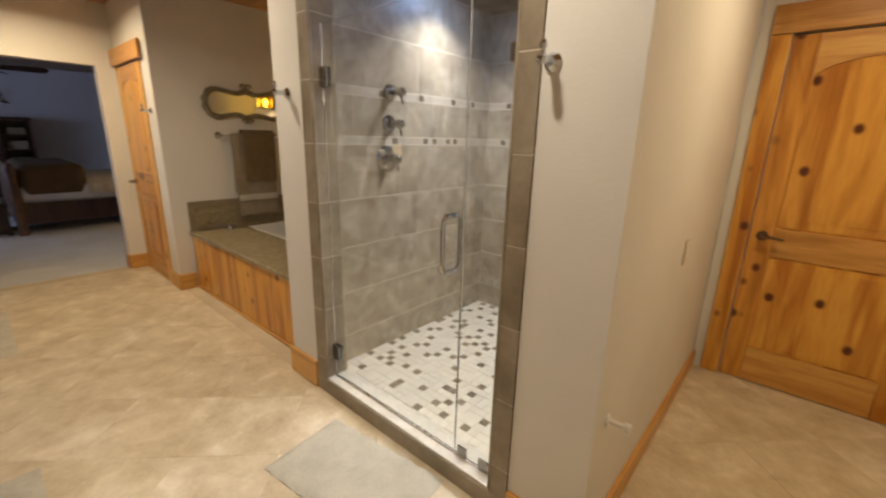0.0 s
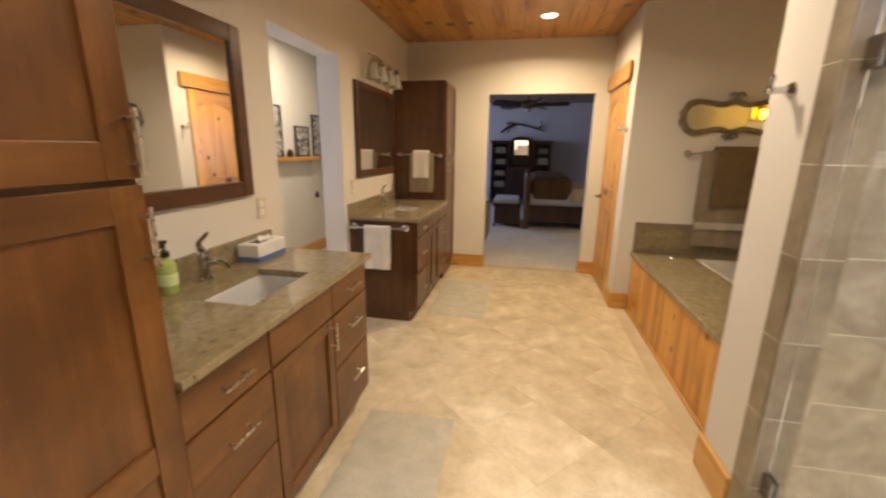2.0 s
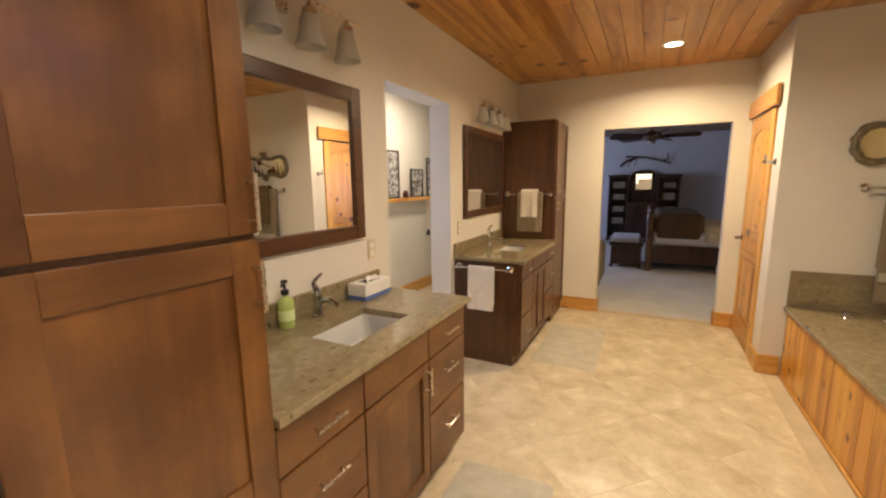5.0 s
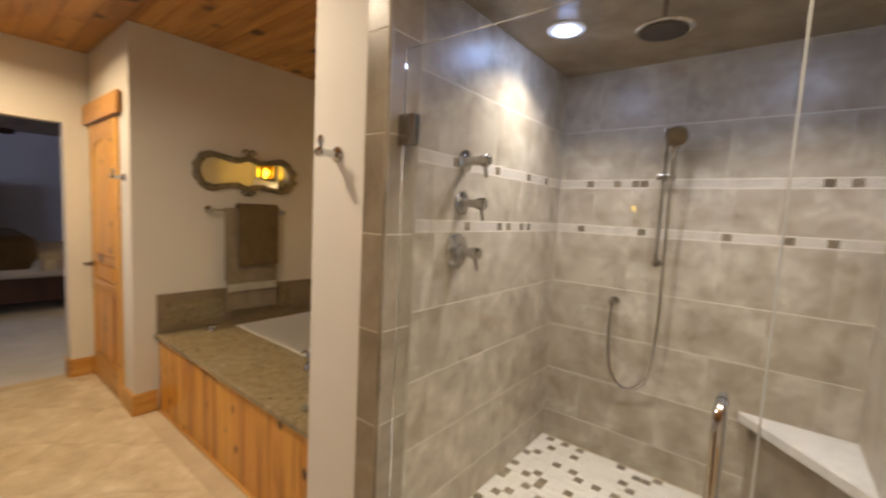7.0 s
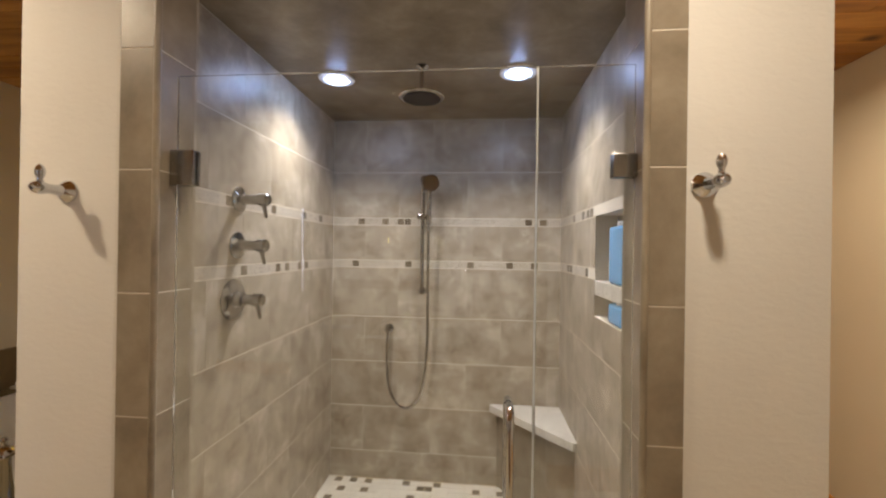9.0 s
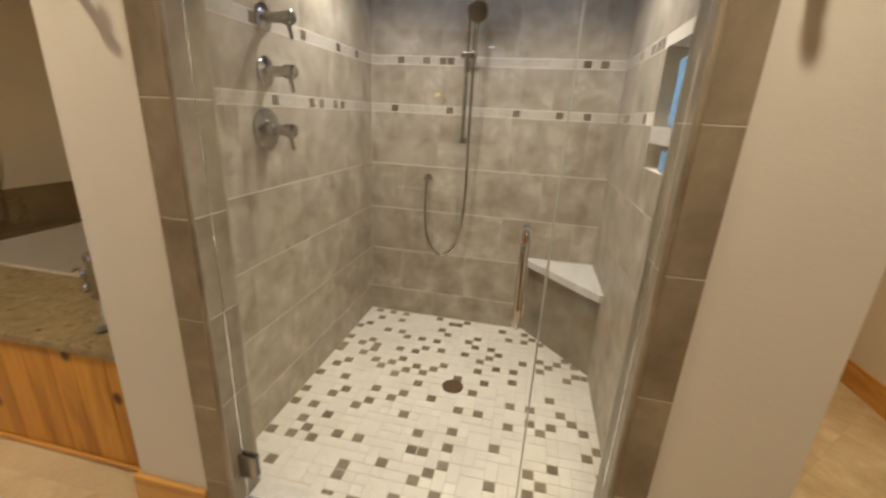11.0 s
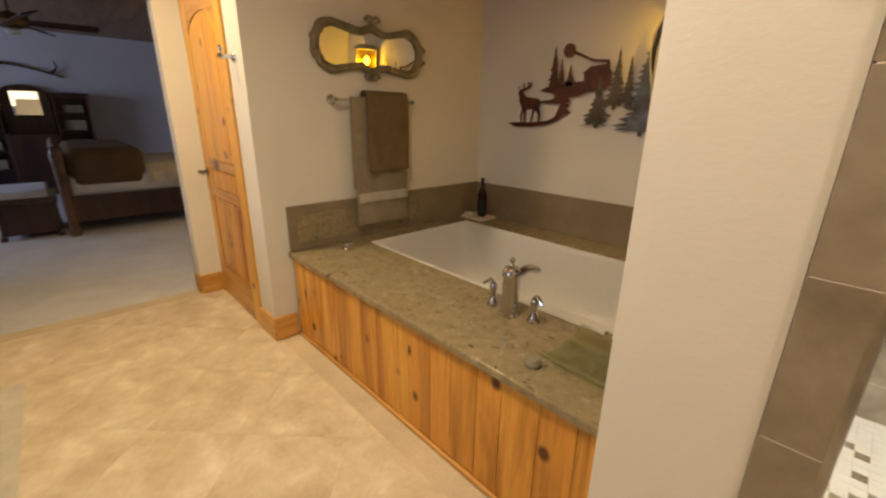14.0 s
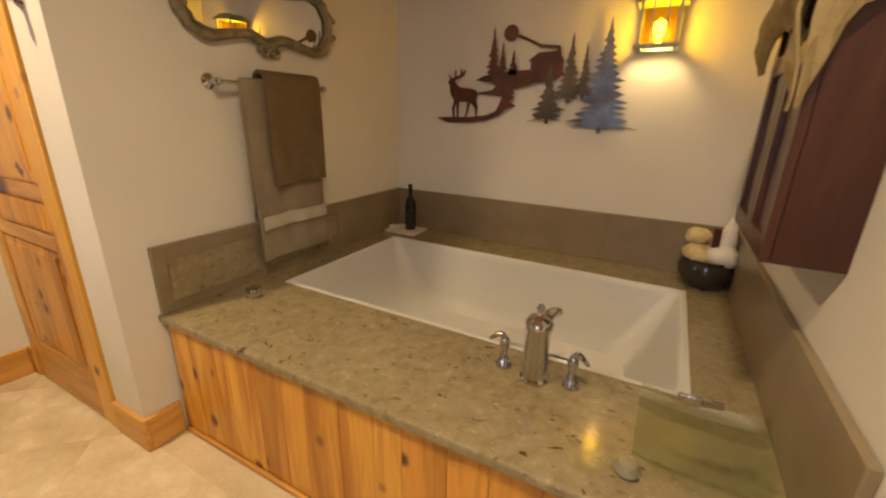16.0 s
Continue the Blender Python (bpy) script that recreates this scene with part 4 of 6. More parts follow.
def hung_towel(name, along, across, p0, width, drop_front, drop_back, material, label, thick=0.012, wave=0.006, band=None, radius=0.012):
    """A towel over a bar. along: unit vector on the bar, across: unit vector to the front."""
    al, ac, p0 = Vector(along), Vector(across), Vector(p0)
    t = thing(name, p0 + al * width / 2 - Vector((0, 0, drop_front)), label, "towel")
    path = [(-radius, -drop_back * i / 8) for i in range(8, 0, -1)] + [(-radius * math.cos(math.pi * i / 6), radius * math.sin(math.pi * i / 6)) for i in range(7)] + [(radius + 0.012 * (i / 12) ** 1.0, -drop_front * i / 12) for i in range(1, 13)]
    rows = []
    for j in range(13):
        u = j / 12
        row = []
        for d, z in path:
            w = wave * math.sin(u * 9 + 1.3) * min(1, abs(z) / 0.2) + wave * 0.6 * math.sin(u * 21 + z * 7) * min(1, abs(z) / 0.2)
            row.append(p0 + al * (u * width * (1 - 0.03 * min(1, abs(z)))) + ac * (d + (w if d > 0 else w * 0.3)) + Vector((0, 0, z)))
        rows.append(row)
    bm = bmesh.new()
    sheet(bm, rows, thick)
    part("cloth", bm, material, t)
    if band:
        z0, z1, bmat = band
        rows = [[p0 + al * (u * width * 0.97) + ac * (radius + 0.0135 + 0.012 * (-z / drop_front) + wave * math.sin(u * 9 + 1.3) + wave * 0.6 * math.sin(u * 21 + z * 7)) + Vector((0, 0, z)) for z in (z0, (z0 + z1) / 2, z1)] for u in [i / 12 for i in range(13)]]
        bm = bmesh.new()
        sheet(bm, rows, 0.003)
        part("woven_band", bm, bmat, t)
    return t


BARZ = 1.435
towel_bar("towel_bar", (CS + 0.001, 2.03, BARZ), (CS + 0.001, 2.60, BARZ), (0.058, 0, 0))
hung_towel("bath_towel", (0, 1, 0), (1, 0, 0), (CS + 0.059, 2.13, BARZ + 0.008), 0.42, 0.785, 0.55, M["towel_taupe"], "large taupe bath towel hanging from the chrome bar", 0.014, 0.008, (-0.635, -0.575, M["rug"]), 0.014)
hung_towel("hand_towel", (0, 1, 0), (1, 0, 0), (CS + 0.060, 2.22, BARZ + 0.020), 0.32, 0.45, 0.34, M["towel_brown"], "brown hand towel layered over the bath towel", 0.012, 0.004, None, 0.040)
towel_bar("towel_bar", (V2A + 0.001, -0.68, 0.815), (V2A + 0.001, -0.24, 0.815), (0.055, 0, 0))
hung_towel("hand_towel", (0, 1, 0), (1, 0, 0), (V2A + 0.056, -0.575, 0.824), 0.22, 0.35, 0.30, M["towel_white"], "white hand towel on the vanity end bar", 0.012, 0.005, None, 0.013)
towel_bar("towel_bar", (-4.742, -0.66, 1.375), (-4.742, -0.21, 1.375), (0.055, 0, 0))
hung_towel("hand_towel", (0, 1, 0), (1, 0, 0), (-4.686, -0.53, 1.383), 0.26, 0.40, 0.34, M["towel_taupe"], "taupe towel hanging on the tall cabinet", 0.012, 0.004, None, 0.013)
hung_towel("hand_towel", (0, 1, 0), (1, 0, 0), (-4.686, -0.49, 1.397), 0.17, 0.26, 0.24, M["towel_white"], "white hand towel layered over a taupe one", 0.011, 0.004, None, 0.028)
towel_bar("towel_bar", (LX0 - 0.001, -0.60, 1.385), (LX0 - 0.001, -0.22, 1.385), (-0.055, 0, 0))

# ---- ornate mirror over the towel ----


def ornate_mirror():
    yc, zc, x = 2.32, 1.728, CS + 0.003
    m = thing("ornate_mirror", (x, yc, zc), "wide scrolled pewter-framed mirror", "mirror")
    W, H = 0.375, 0.135
    out = []
    n = 72
    for i in range(n):
        t = 2 * math.pi * i / n
        c, s = math.cos(t), math.sin(t)
        u = W * math.copysign(abs(c) ** 0.62, c) * (1 - 0.05 * abs(s) ** 4)
        waist = 0.62 + 0.42 * min(1, abs(u) / (0.72 * W)) ** 2 - (0.20 if abs(u) > 0.93 * W else 0)
        peak = 0.28 * math.exp(-(u / 0.055) ** 2)
        v = H * math.copysign(abs(s) ** 0.55, s) * (waist + peak)
        out.append((u, v))
    place = lambda u, v, w: Vector((x + w + 0.05 * (v + 0.16), yc + u, zc + v))
    bm = bmesh.new()
    plate(bm, out, place, 0.008)
    part("mirror_glass", bm, M["mirror"], m)
    bm = bmesh.new()
    tube(bm, [place(u * 1.02, v * 1.04, 0.014) for u, v in out], [0.020 + 0.003 * math.sin(i * 0.7) for i in range(n)], 10, True)
    part("frame", bm, M["pewter"], m)
    bm = bmesh.new()
    tube(bm, [place(u * 0.955, v * 0.86, 0.018) for u, v in out], 0.006, 8, True)
    part("inner_bead", bm, M["pewter"], m)
    for su, sv in ((0, 0.158), (0, -0.158), (-0.385, 0.0), (0.385, 0.0)):
        for k in (-1, 1):
            pts = []
            for i in range(16):
                a = i * 0.42
                rr = 0.030 * (1 - i / 19)
                du, dv = (k * (0.022 + rr * math.cos(a)), rr * math.sin(a)) if abs(su) < 0.1 else (rr * math.cos(a), k * (0.028 + rr * math.sin(a)))
                pts.append(place(su + du, sv + dv, 0.022))
            bm = bmesh.new()
            tube(bm, pts, [0.011 - 0.0004 * i for i in range(16)], 8)
            part("scroll", bm, M["pewter"], m)


ornate_mirror()

# ---- steel wall art ----


def wall_art():
    a = thing("metal_wall_art", (-3.37, BW - 0.01, 1.5), "cut-steel elk and forest landscape, rust brown to blue, on the wall", "wall art")
    rnd = random.Random(4)
    layers = []

    def cut(name, pts, material):
        depth = BW - 0.028 + 0.0007 * len(layers)
        layers.append(name)
        bm = bmesh.new()
        plate(bm, pts, lambda u, v, w: Vector((u, depth + w, v)), 0.004)
        part(name, bm, material, a)

    def fir(u, z0, z1, w, material):
        n = max(9, round((z1 - z0) / 0.034))
        left, right = [], []
        for i in range(n):
            f = i / n
            z = z0 + (z1 - z0) * (0.07 + 0.93 * f)
            for side, k in ((left, -1), (right, 1)):
                r = 1.2 * w * (1 - f) ** 1.25 * rnd.uniform(0.72, 1.2) + 0.003
                d = rnd.uniform(-0.006, 0.006)
                side += [(u + k * r, z - 0.010 + d), (u + k * r * 0.45, z + 0.010 + d)]
        cut("fir_tree", [(u - 0.010, z0), (u - 0.012, z0 + 0.03)] + left + [(u, z1)] + right[::-1] + [(u + 0.012, z0 + 0.03), (u + 0.010, z0)], material)

    def blob(cu, cv, ru, rv, tilt=0.0):
        pts = []
        for t in range(18):
            p, q = ru * math.cos(t * math.pi / 9), rv * math.sin(t * math.pi / 9)
            pts.append((cu + p * math.cos(tilt) - q * math.sin(tilt), cv + p * math.sin(tilt) + q * math.cos(tilt)))
        return pts

    for u, z0, z1, w in ((-3.55, 1.53, 1.80, 0.045), (-3.495, 1.55, 1.72, 0.03), (-3.43, 1.55, 1.68, 0.028)):
        fir(u, z0, z1, w, M["rust"])
    fir(-3.215, 1.29, 1.60, 0.095, M["smoked"])
    fir(-3.11, 1.40, 1.75, 0.06, M["smoked"])
    fir(-3.035, 1.42, 1.70, 0.042, M["smoked"])
    fir(-2.93, 1.25, 1.81, 0.145, M["tin"])
    cut("upper_land", [(-3.66, 1.525), (-3.60, 1.55), (-3.50, 1.565), (-3.34, 1.575), (-3.17, 1.575), (-3.14, 1.55), (-3.19, 1.515), (-3.30, 1.505), (-3.36, 1.485), (-3.43, 1.475), (-3.41, 1.45), (-3.47, 1.435), (-3.56, 1.442), (-3.68, 1.452), (-3.55, 1.47), (-3.53, 1.49), (-3.56, 1.51)], M["rust"])
    cut("lower_land", [(-3.48, 1.45), (-3.41, 1.435), (-3.44, 1.41), (-3.40, 1.385), (-3.46, 1.365), (-3.50, 1.33), (-3.58, 1.30), (-3.70, 1.285), (-3.84, 1.283), (-3.92, 1.31), (-3.84, 1.316), (-3.70, 1.317), (-3.58, 1.33), (-3.52, 1.355), (-3.50, 1.40)], M["rust"])
    cut("cabin", [(-3.33, 1.56), (-3.33, 1.615), (-3.345, 1.62), (-3.29, 1.66), (-3.19, 1.665), (-3.19, 1.69), (-3.175, 1.69), (-3.165, 1.64), (-3.15, 1.62), (-3.15, 1.56)], M["rust"])
    cut("ridge", [(-3.44, 1.75), (-3.36, 1.72), (-3.28, 1.685), (-3.19, 1.675), (-3.18, 1.69), (-3.28, 1.70), (-3.36, 1.737), (-3.43, 1.765)], M["rust"])
    cut("moon", blob(-3.455, 1.765, 0.042, 0.042), M["rust"])
    cut("elk_body", [(-3.845, 1.515), (-3.835, 1.535), (-3.81, 1.535), (-3.79, 1.51), (-3.765, 1.488), (-3.70, 1.482), (-3.655, 1.47), (-3.645, 1.445), (-3.655, 1.415), (-3.64, 1.375), (-3.645, 1.317), (-3.655, 1.317), (-3.658, 1.37), (-3.69, 1.40), (-3.70, 1.365), (-3.715, 1.312), (-3.725, 1.312), (-3.712, 1.37), (-3.712, 1.405), (-3.765, 1.405), (-3.768, 1.36), (-3.768, 1.312), (-3.778, 1.312), (-3.782, 1.36), (-3.785, 1.40), (-3.80, 1.36), (-3.795, 1.317), (-3.805, 1.317), (-3.815, 1.36), (-3.80, 1.41), (-3.83, 1.46), (-3.83, 1.495)], M["rust"])
    cut("antler", [(-3.825, 1.53), (-3.845, 1.56), (-3.84, 1.562), (-3.82, 1.54), (-3.80, 1.545), (-3.80, 1.585), (-3.793, 1.585), (-3.79, 1.552), (-3.765, 1.555), (-3.76, 1.59), (-3.753, 1.588), (-3.752, 1.56), (-3.735, 1.585), (-3.729, 1.582), (-3.74, 1.55), (-3.77, 1.54), (-3.80, 1.525)], M["rust"])
    for u, v in ((-3.5, 1.52), (-2.94, 1.4), (-3.72, 1.3)):
        part("standoff", rod((u, BW - 0.017, v), (u, BW - 0.001, v), 0.006), M["bronze"], a)


wall_art()

# ---- lantern sconce ----


def sconce():
    x, y, z = -2.71, 3.255, 1.635
    s = thing("wall_sconce", (x, BW, 1.75), "lit verdigris lantern sconce with amber glass", "wall light")
    part("wall_plate", rboxes(0.006, ((x - 0.055, BW - 0.016, 1.66), (x + 0.055, BW - 0.001, 1.83))), M["verdigris"], s)
    w = 0.078
    # added dark plate: hides the overlit wall behind the panes
    part("back_plate", rboxes(0.003, ((x - w, y + 0.062, z + 0.02), (x + w, y + 0.070, z + 0.19))), M["bronze"], s)
    part("base", rboxes(0.004, ((x - 0.095, y - 0.085, z), (x - 0.066, y + 0.078, z + 0.02)), ((x + 0.066, y - 0.085, z), (x + 0.095, y + 0.078, z + 0.02)), ((x - 0.066, y - 0.085, z), (x + 0.066, y - 0.058, z + 0.02)), ((x - 0.066, y + 0.058, z), (x + 0.066, BW - 0.017, z + 0.02))), M["verdigris"], s)
    for sx in (-1, 1):
        for sy in (-1, 1):
            part("corner_post", boxes(((x + sx * w - 0.006, y + sy * 0.068 - 0.006, z + 0.02), (x + sx * w + 0.006, y + sy * 0.068 + 0.006, z + 0.19))), M["verdigris"], s)
    for dx in (-0.03, 0.03):
        part("mullion", boxes(((x + dx - 0.003, y - 0.071, z + 0.02), (x + dx + 0.003, y - 0.066, z + 0.19))), M["verdigris"], s)
    bm = bmesh.new()
    t = [(-0.105, -0.095, 0.19), (0.105, -0.095, 0.19), (0.105, 0.09, 0.19), (-0.105, 0.09, 0.19)]
    lo = [bm.verts.new((x + a, y + b, z + c)) for a, b, c in t]
    hi = [bm.verts.new((x + a * 0.55, y + b * 0.55, z + 0.235)) for a, b, c in t]
    bm.faces.new(lo[::-1])
    bm.faces.new(hi)
    for i in range(4):
        j = (i + 1) % 4
        bm.faces.new((lo[i], lo[j], hi[j], hi[i]))
    part("roof", bm, M["verdigris"], s)
    part("bulb", turned((x, y, z + 0.03), [(0.012, 0), (0.014, 0.02), (0.026, 0.055), (0.022, 0.085), (0, 0.10)], 16), M["bulb"], s, "glowing amber bulb").visible_shadow = False
    for lo_, hi_ in (((x - w + 0.006, y - 0.0685, z + 0.021), (x + w - 0.006, y - 0.0665, z + 0.189)), ((x - w - 0.001, y - 0.062, z + 0.021), (x - w + 0.001, y + 0.062, z + 0.189)), ((x + w - 0.001, y - 0.062, z + 0.021), (x + w + 0.001, y + 0.062, z + 0.189))):
        part("pane", boxes((lo_, hi_)), M["amberpane"], s, "amber glass pane")


def tinted_pane(name, colour):
    """Thin coloured glass: it tints what passes straight through and keeps a gloss."""
    m, nt, b = mat(name)
    nt.nodes.remove(b)
    gloss = nt.nodes.new("ShaderNodeBsdfGlossy")
    gloss.inputs["Roughness"].default_value = 0.06
    see = nt.nodes.new("ShaderNodeBsdfTransparent")
    see.inputs[0].default_value = (*colour, 1)
    both = nt.nodes.new("ShaderNodeMixShader")
    both.inputs[0].default_value = 0.09
    nt.links.new(see.outputs[0], both.inputs[1])
    nt.links.new(gloss.outputs[0], both.inputs[2])
    nt.links.new(both.outputs[0], nt.nodes["Material Output"].inputs["Surface"])
    return m


M["tray"] = tinted_pane("green_tray_glass", (0.93, 0.96, 0.90))
M["amberpane"] = tinted_pane("amber_pane", (1.0, 0.86, 0.22))
sconce()

# ---- wall cabinet with draped cloth beside the tub ----


def shutter_cabinet():
    x0, y0, y1, z0, z1 = -2.354, 2.05, 2.52, 1.028, 2.05
    c = thing("wall_cabinet", (DV, 2.3, z0), "dark mahogany wall cabinet with slatted doors and a tan drape", "cabinet")
    part("body", rboxes(0.003, ((x0 + 0.02, y0, z0), (DV - 0.001, y1, z1))), M["mahogany"], c)
    for a, b in ((y0, (y0 + y1) / 2 - 0.002), ((y0 + y1) / 2 + 0.002, y1)):
        d = part("door", boxes(((x0 + 0.012, a + 0.03, z0 + 0.03), (x0 + 0.019, b - 0.03, z1 - 0.03))), M["mahogany"], c)
        for p, q in ((a, a + 0.04), (b - 0.04, b)):
            part("stile", rboxes(0.002, ((x0, p, z0), (x0 + 0.019, q, z1))), M["mahogany"], d)
        for p, q in ((z0, z0 + 0.05), (z0 + 0.42, z0 + 0.47), (z1 - 0.05, z1)):
            part("rail", rboxes(0.002, ((x0, a + 0.04, p), (x0 + 0.018, b - 0.04, q))), M["mahogany"], d)
    return c


shutter_cabinet()
drape = thing("draped_cloth", (-2.28, 2.3, 1.62), "tan cloth draped round the wall cabinet", "cloth")
rows = []
for i in range(21):
    u = i / 20
    y = 2.03 + 0.53 * u
    drop = 0.13 + 0.19 * math.exp(-(u / 0.13) ** 2) + 0.10 * math.exp(-((u - 1) / 0.16) ** 2) + 0.015 * math.sin(u * 23)
    rows.append([(-2.362 - 0.018 * (0.4 + math.sin(u * 33 + k * 0.6) ** 2) * min(1, k / 2 + 0.3) - 0.02 * math.sin(math.pi * k / 7), y + 0.006 * math.sin(k + u * 9), 1.67 - drop * k / 7 + 0.012 * math.sin(u * 14)) for k in range(8)])
bm = bmesh.new()
sheet(bm, rows, 0.006)
part("swag", bm, M["tanfab"], drape)
rows = []
for i in range(13):
    u = i / 12
    x = DV - 0.004 - 0.172 * u
    low = 1.60 - 0.09 * u - 0.155 * max(0, (u - 0.62) / 0.38) ** 1.3 + 0.01 * math.sin(u * 19)
    rows.append([(x + 0.004 * math.sin(k * 1.3), 2.04 - 0.012 * (0.3 + math.sin(u * 21 + k * 0.5) ** 2) * (0.3 + k / 5) - 0.012 * math.sin(math.pi * k / 6), 1.68 - (1.68 - low) * k / 6) for k in range(7)])
bm = bmesh.new()
sheet(bm, rows, 0.006)
part("tail", bm, M["tanfab"], drape)

# ---- small things on the tub deck ----
px, py = -2.325, 3.195
pot = thing("sponge_bowl", (px, py, DZ), "dark glazed bowl filled with bath sponges", "bowl")
part("bowl", turned((px, py, DZ), [(0.05, 0), (0.07, 0.008), (0.098, 0.05), (0.104, 0.085), (0.092, 0.118), (0.097, 0.13), (0.088, 0.13), (0.082, 0.115), (0.09, 0.08), (0.03, 0.03), (0, 0.03)], 24), M["pot"], pot)


def sponge(at, r, material, seed, squash=1.0):
    bm = bmesh.new()
    bmesh.ops.create_icosphere(bm, subdivisions=3, radius=r)
    for v in bm.verts:
        n = noise.noise(v.co * (14 / (r * 18)) + Vector((seed, 0, 0))) + 0.5 * noise.noise(v.co * 55)
        v.co *= 1 + 0.22 * n
        v.co.z *= squash
    bmesh.ops.translate(bm, verts=bm.verts[:], vec=at)
    return bm


for i, (dx, dy, dz, r, mm) in enumerate(((-0.045, -0.025, 0.145, 0.055, "sponge"), (0.04, -0.03, 0.15, 0.06, "towel_white"), (-0.005, 0.04, 0.16, 0.06, "sponge"), (-0.05, 0.0, 0.215, 0.045, "sponge"))):
    part("sponge", sponge((px + dx, py + dy, DZ + dz), r, M[mm], i * 3.1, 0.8), M[mm], pot)
bm = bmesh.new()
tube(bm, [(px + 0.03, py, DZ + 0.14), (px + 0.045, py - 0.01, DZ + 0.215), (px + 0.055, py - 0.015, DZ + 0.31)], [0.045, 0.036, 0.008], 12)
part("white_puff", bm, M["towel_white"], pot)
part("red_brush", rod((px + 0.01, py - 0.035, DZ + 0.13), (px + 0.005, py - 0.045, DZ + 0.265), 0.013), M["rust"], pot)
pot.scale = (1.2, 1.2, 1.15)

dish = thing("soap_dish", (-4.07, 3.20, DZ), "cream stone soap dish in the tub corner", "dish")
part("dish", rboxes(0.01, ((-4.205, 3.13, DZ), (-3.97, 3.315, DZ + 0.02))), M["cream"], dish)
part("soap_bar", rboxes(0.012, ((-4.19, 3.15, DZ + 0.0205), (-4.12, 3.21, DZ + 0.045))), M["towel_white"], dish)
bt = thing("wine_bottle", (-4.055, 3.225, DZ + 0.021), "dark glass wine bottle with a black label", "bottle")
part("glass", turned((-4.055, 3.225, DZ + 0.021), [(0.034, 0), (0.037, 0.006), (0.037, 0.17), (0.033, 0.19), (0.017, 0.225), (0.0135, 0.24), (0.0135, 0.295), (0.016, 0.297), (0.016, 0.308), (0, 0.308)], 22), M["glassdark"], bt)
part("label", turned((-4.055, 3.225, DZ + 0.06), [(0.0372, 0), (0.0377, 0.0), (0.0377, 0.09), (0.0372, 0.09)], 22, (0, 0, 1), True), M["black"], bt)

tr = thing("glass_tray", (-2.40, 1.93, DZ), "clear green glass tray with curved ends on the deck", "tray")
rows = []
for i in range(13):
    u = i / 12
    lift = 0.038 * (abs(2 * u - 1) ** 6)
    rows.append([(-2.53 + 0.30 * v / 6, 1.80 + 0.30 * u, DZ + 0.006 + lift + 0.01 * (abs(v / 3 - 1) ** 4)) for v in range(7)])
bm = bmesh.new()
sheet(bm, rows, 0.004)
part("tray", bm, M["tray"], tr)
part("grip", rboxes(0.004, ((-2.44, 2.092, DZ + 0.040), (-2.33, 2.106, DZ + 0.058))), M["nickel"], tr)
part("foot", turned((-2.535, 1.795, DZ), [(0.025, 0), (0.03, 0.012), (0.02, 0.03), (0, 0.032)], 14), M["trayfoot"], tr)

# ---- robe hooks ----


def robe_hook(x, y, z):
    h = thing("robe_hook", (x, y, z), "chrome robe hook on the wall", "hook")
    part("rose", turned((x, y, z), [(0.027, 0), (0.027, 0.005), (0.021, 0.012), (0.013, 0.020), (0.0115, 0.050), (0.014, 0.056), (0.0155, 0.066), (0.014, 0.076), (0.008, 0.084), (0, 0.086)], 20, (0, -1, 0)), M["chrome"], h)
    part("finial", turned((x, y - 0.066, z + 0.012), [(0.007, 0), (0.0055, 0.010), (0.009, 0.017), (0.0105, 0.026), (0.008, 0.036), (0.004, 0.041), (0, 0.043)], 14), M["chrome"], h)


robe_hook(-2.065, SF, 1.67)
robe_hook(-0.57, SF, 1.685)
robe_hook(-4.35, CF, 1.63)

# ---- shower ----
shower_l = single("shower_wall_1", boxes(((SL - 0.02, SF + 0.125, 0), (SL - 0.0008, BW, SHOWER_CEIL))), M["grout"], "taupe tiled shower wall with mosaic borders", "wall", "structure")
shower_b = single("shower_wall_2", boxes(((SL - 0.007, BW + 0.0008, 0), (SR + 0.1, BW + 0.02, SHOWER_CEIL))), M["grout"], "taupe tiled shower wall with mosaic borders", "wall", "structure")
NY0, NY1, NZ0, NZ1 = 2.20, 2.555, 1.25, 1.70
shower_r = single("shower_wall_3", boxes(((SR + 0.0008, SF + 0.125, 0), (SR + 0.02, NY0, SHOWER_CEIL)), ((SR + 0.0008, NY1, 0), (SR + 0.02, BW + 0.0006, SHOWER_CEIL)), ((SR + 0.0008, NY0, 0), (SR + 0.02, NY1, NZ0)), ((SR + 0.0008, NY0, NZ1), (SR + 0.02, NY1, SHOWER_CEIL)),
         ((SR + 0.02, SF + 0.125, 0), (SR + 0.11, NY0, CEIL)), ((SR + 0.02, NY1, 0), (SR + 0.11, BW + 0.02, CEIL)), ((SR + 0.02, NY0, 0), (SR + 0.11, NY1, NZ0)), ((SR + 0.02, NY0, NZ1), (SR + 0.11, NY1, CEIL)), ((SR + 0.10, NY0, NZ0), (SR + 0.109, NY1, NZ1))), M["grout"], "taupe tiled shower wall with a niche", "wall", "structure")
part("niche_shelf", rboxes(0.003, ((SR + 0.0, NY0, 1.345), (SR + 0.099, NY1, 1.41))), M["band"], shower_r)
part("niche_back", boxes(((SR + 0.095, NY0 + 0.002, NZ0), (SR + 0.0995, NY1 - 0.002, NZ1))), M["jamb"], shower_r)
single("shower_front_tile", boxes(((SL, SF + 0.125, 0), (OL, SF + 0.14, SHOWER_CEIL)), ((OR, SF + 0.125, 0), (SR, SF + 0.14, SHOWER_CEIL))), M["tile"], "taupe tile inside the shower front", "wall", "structure")
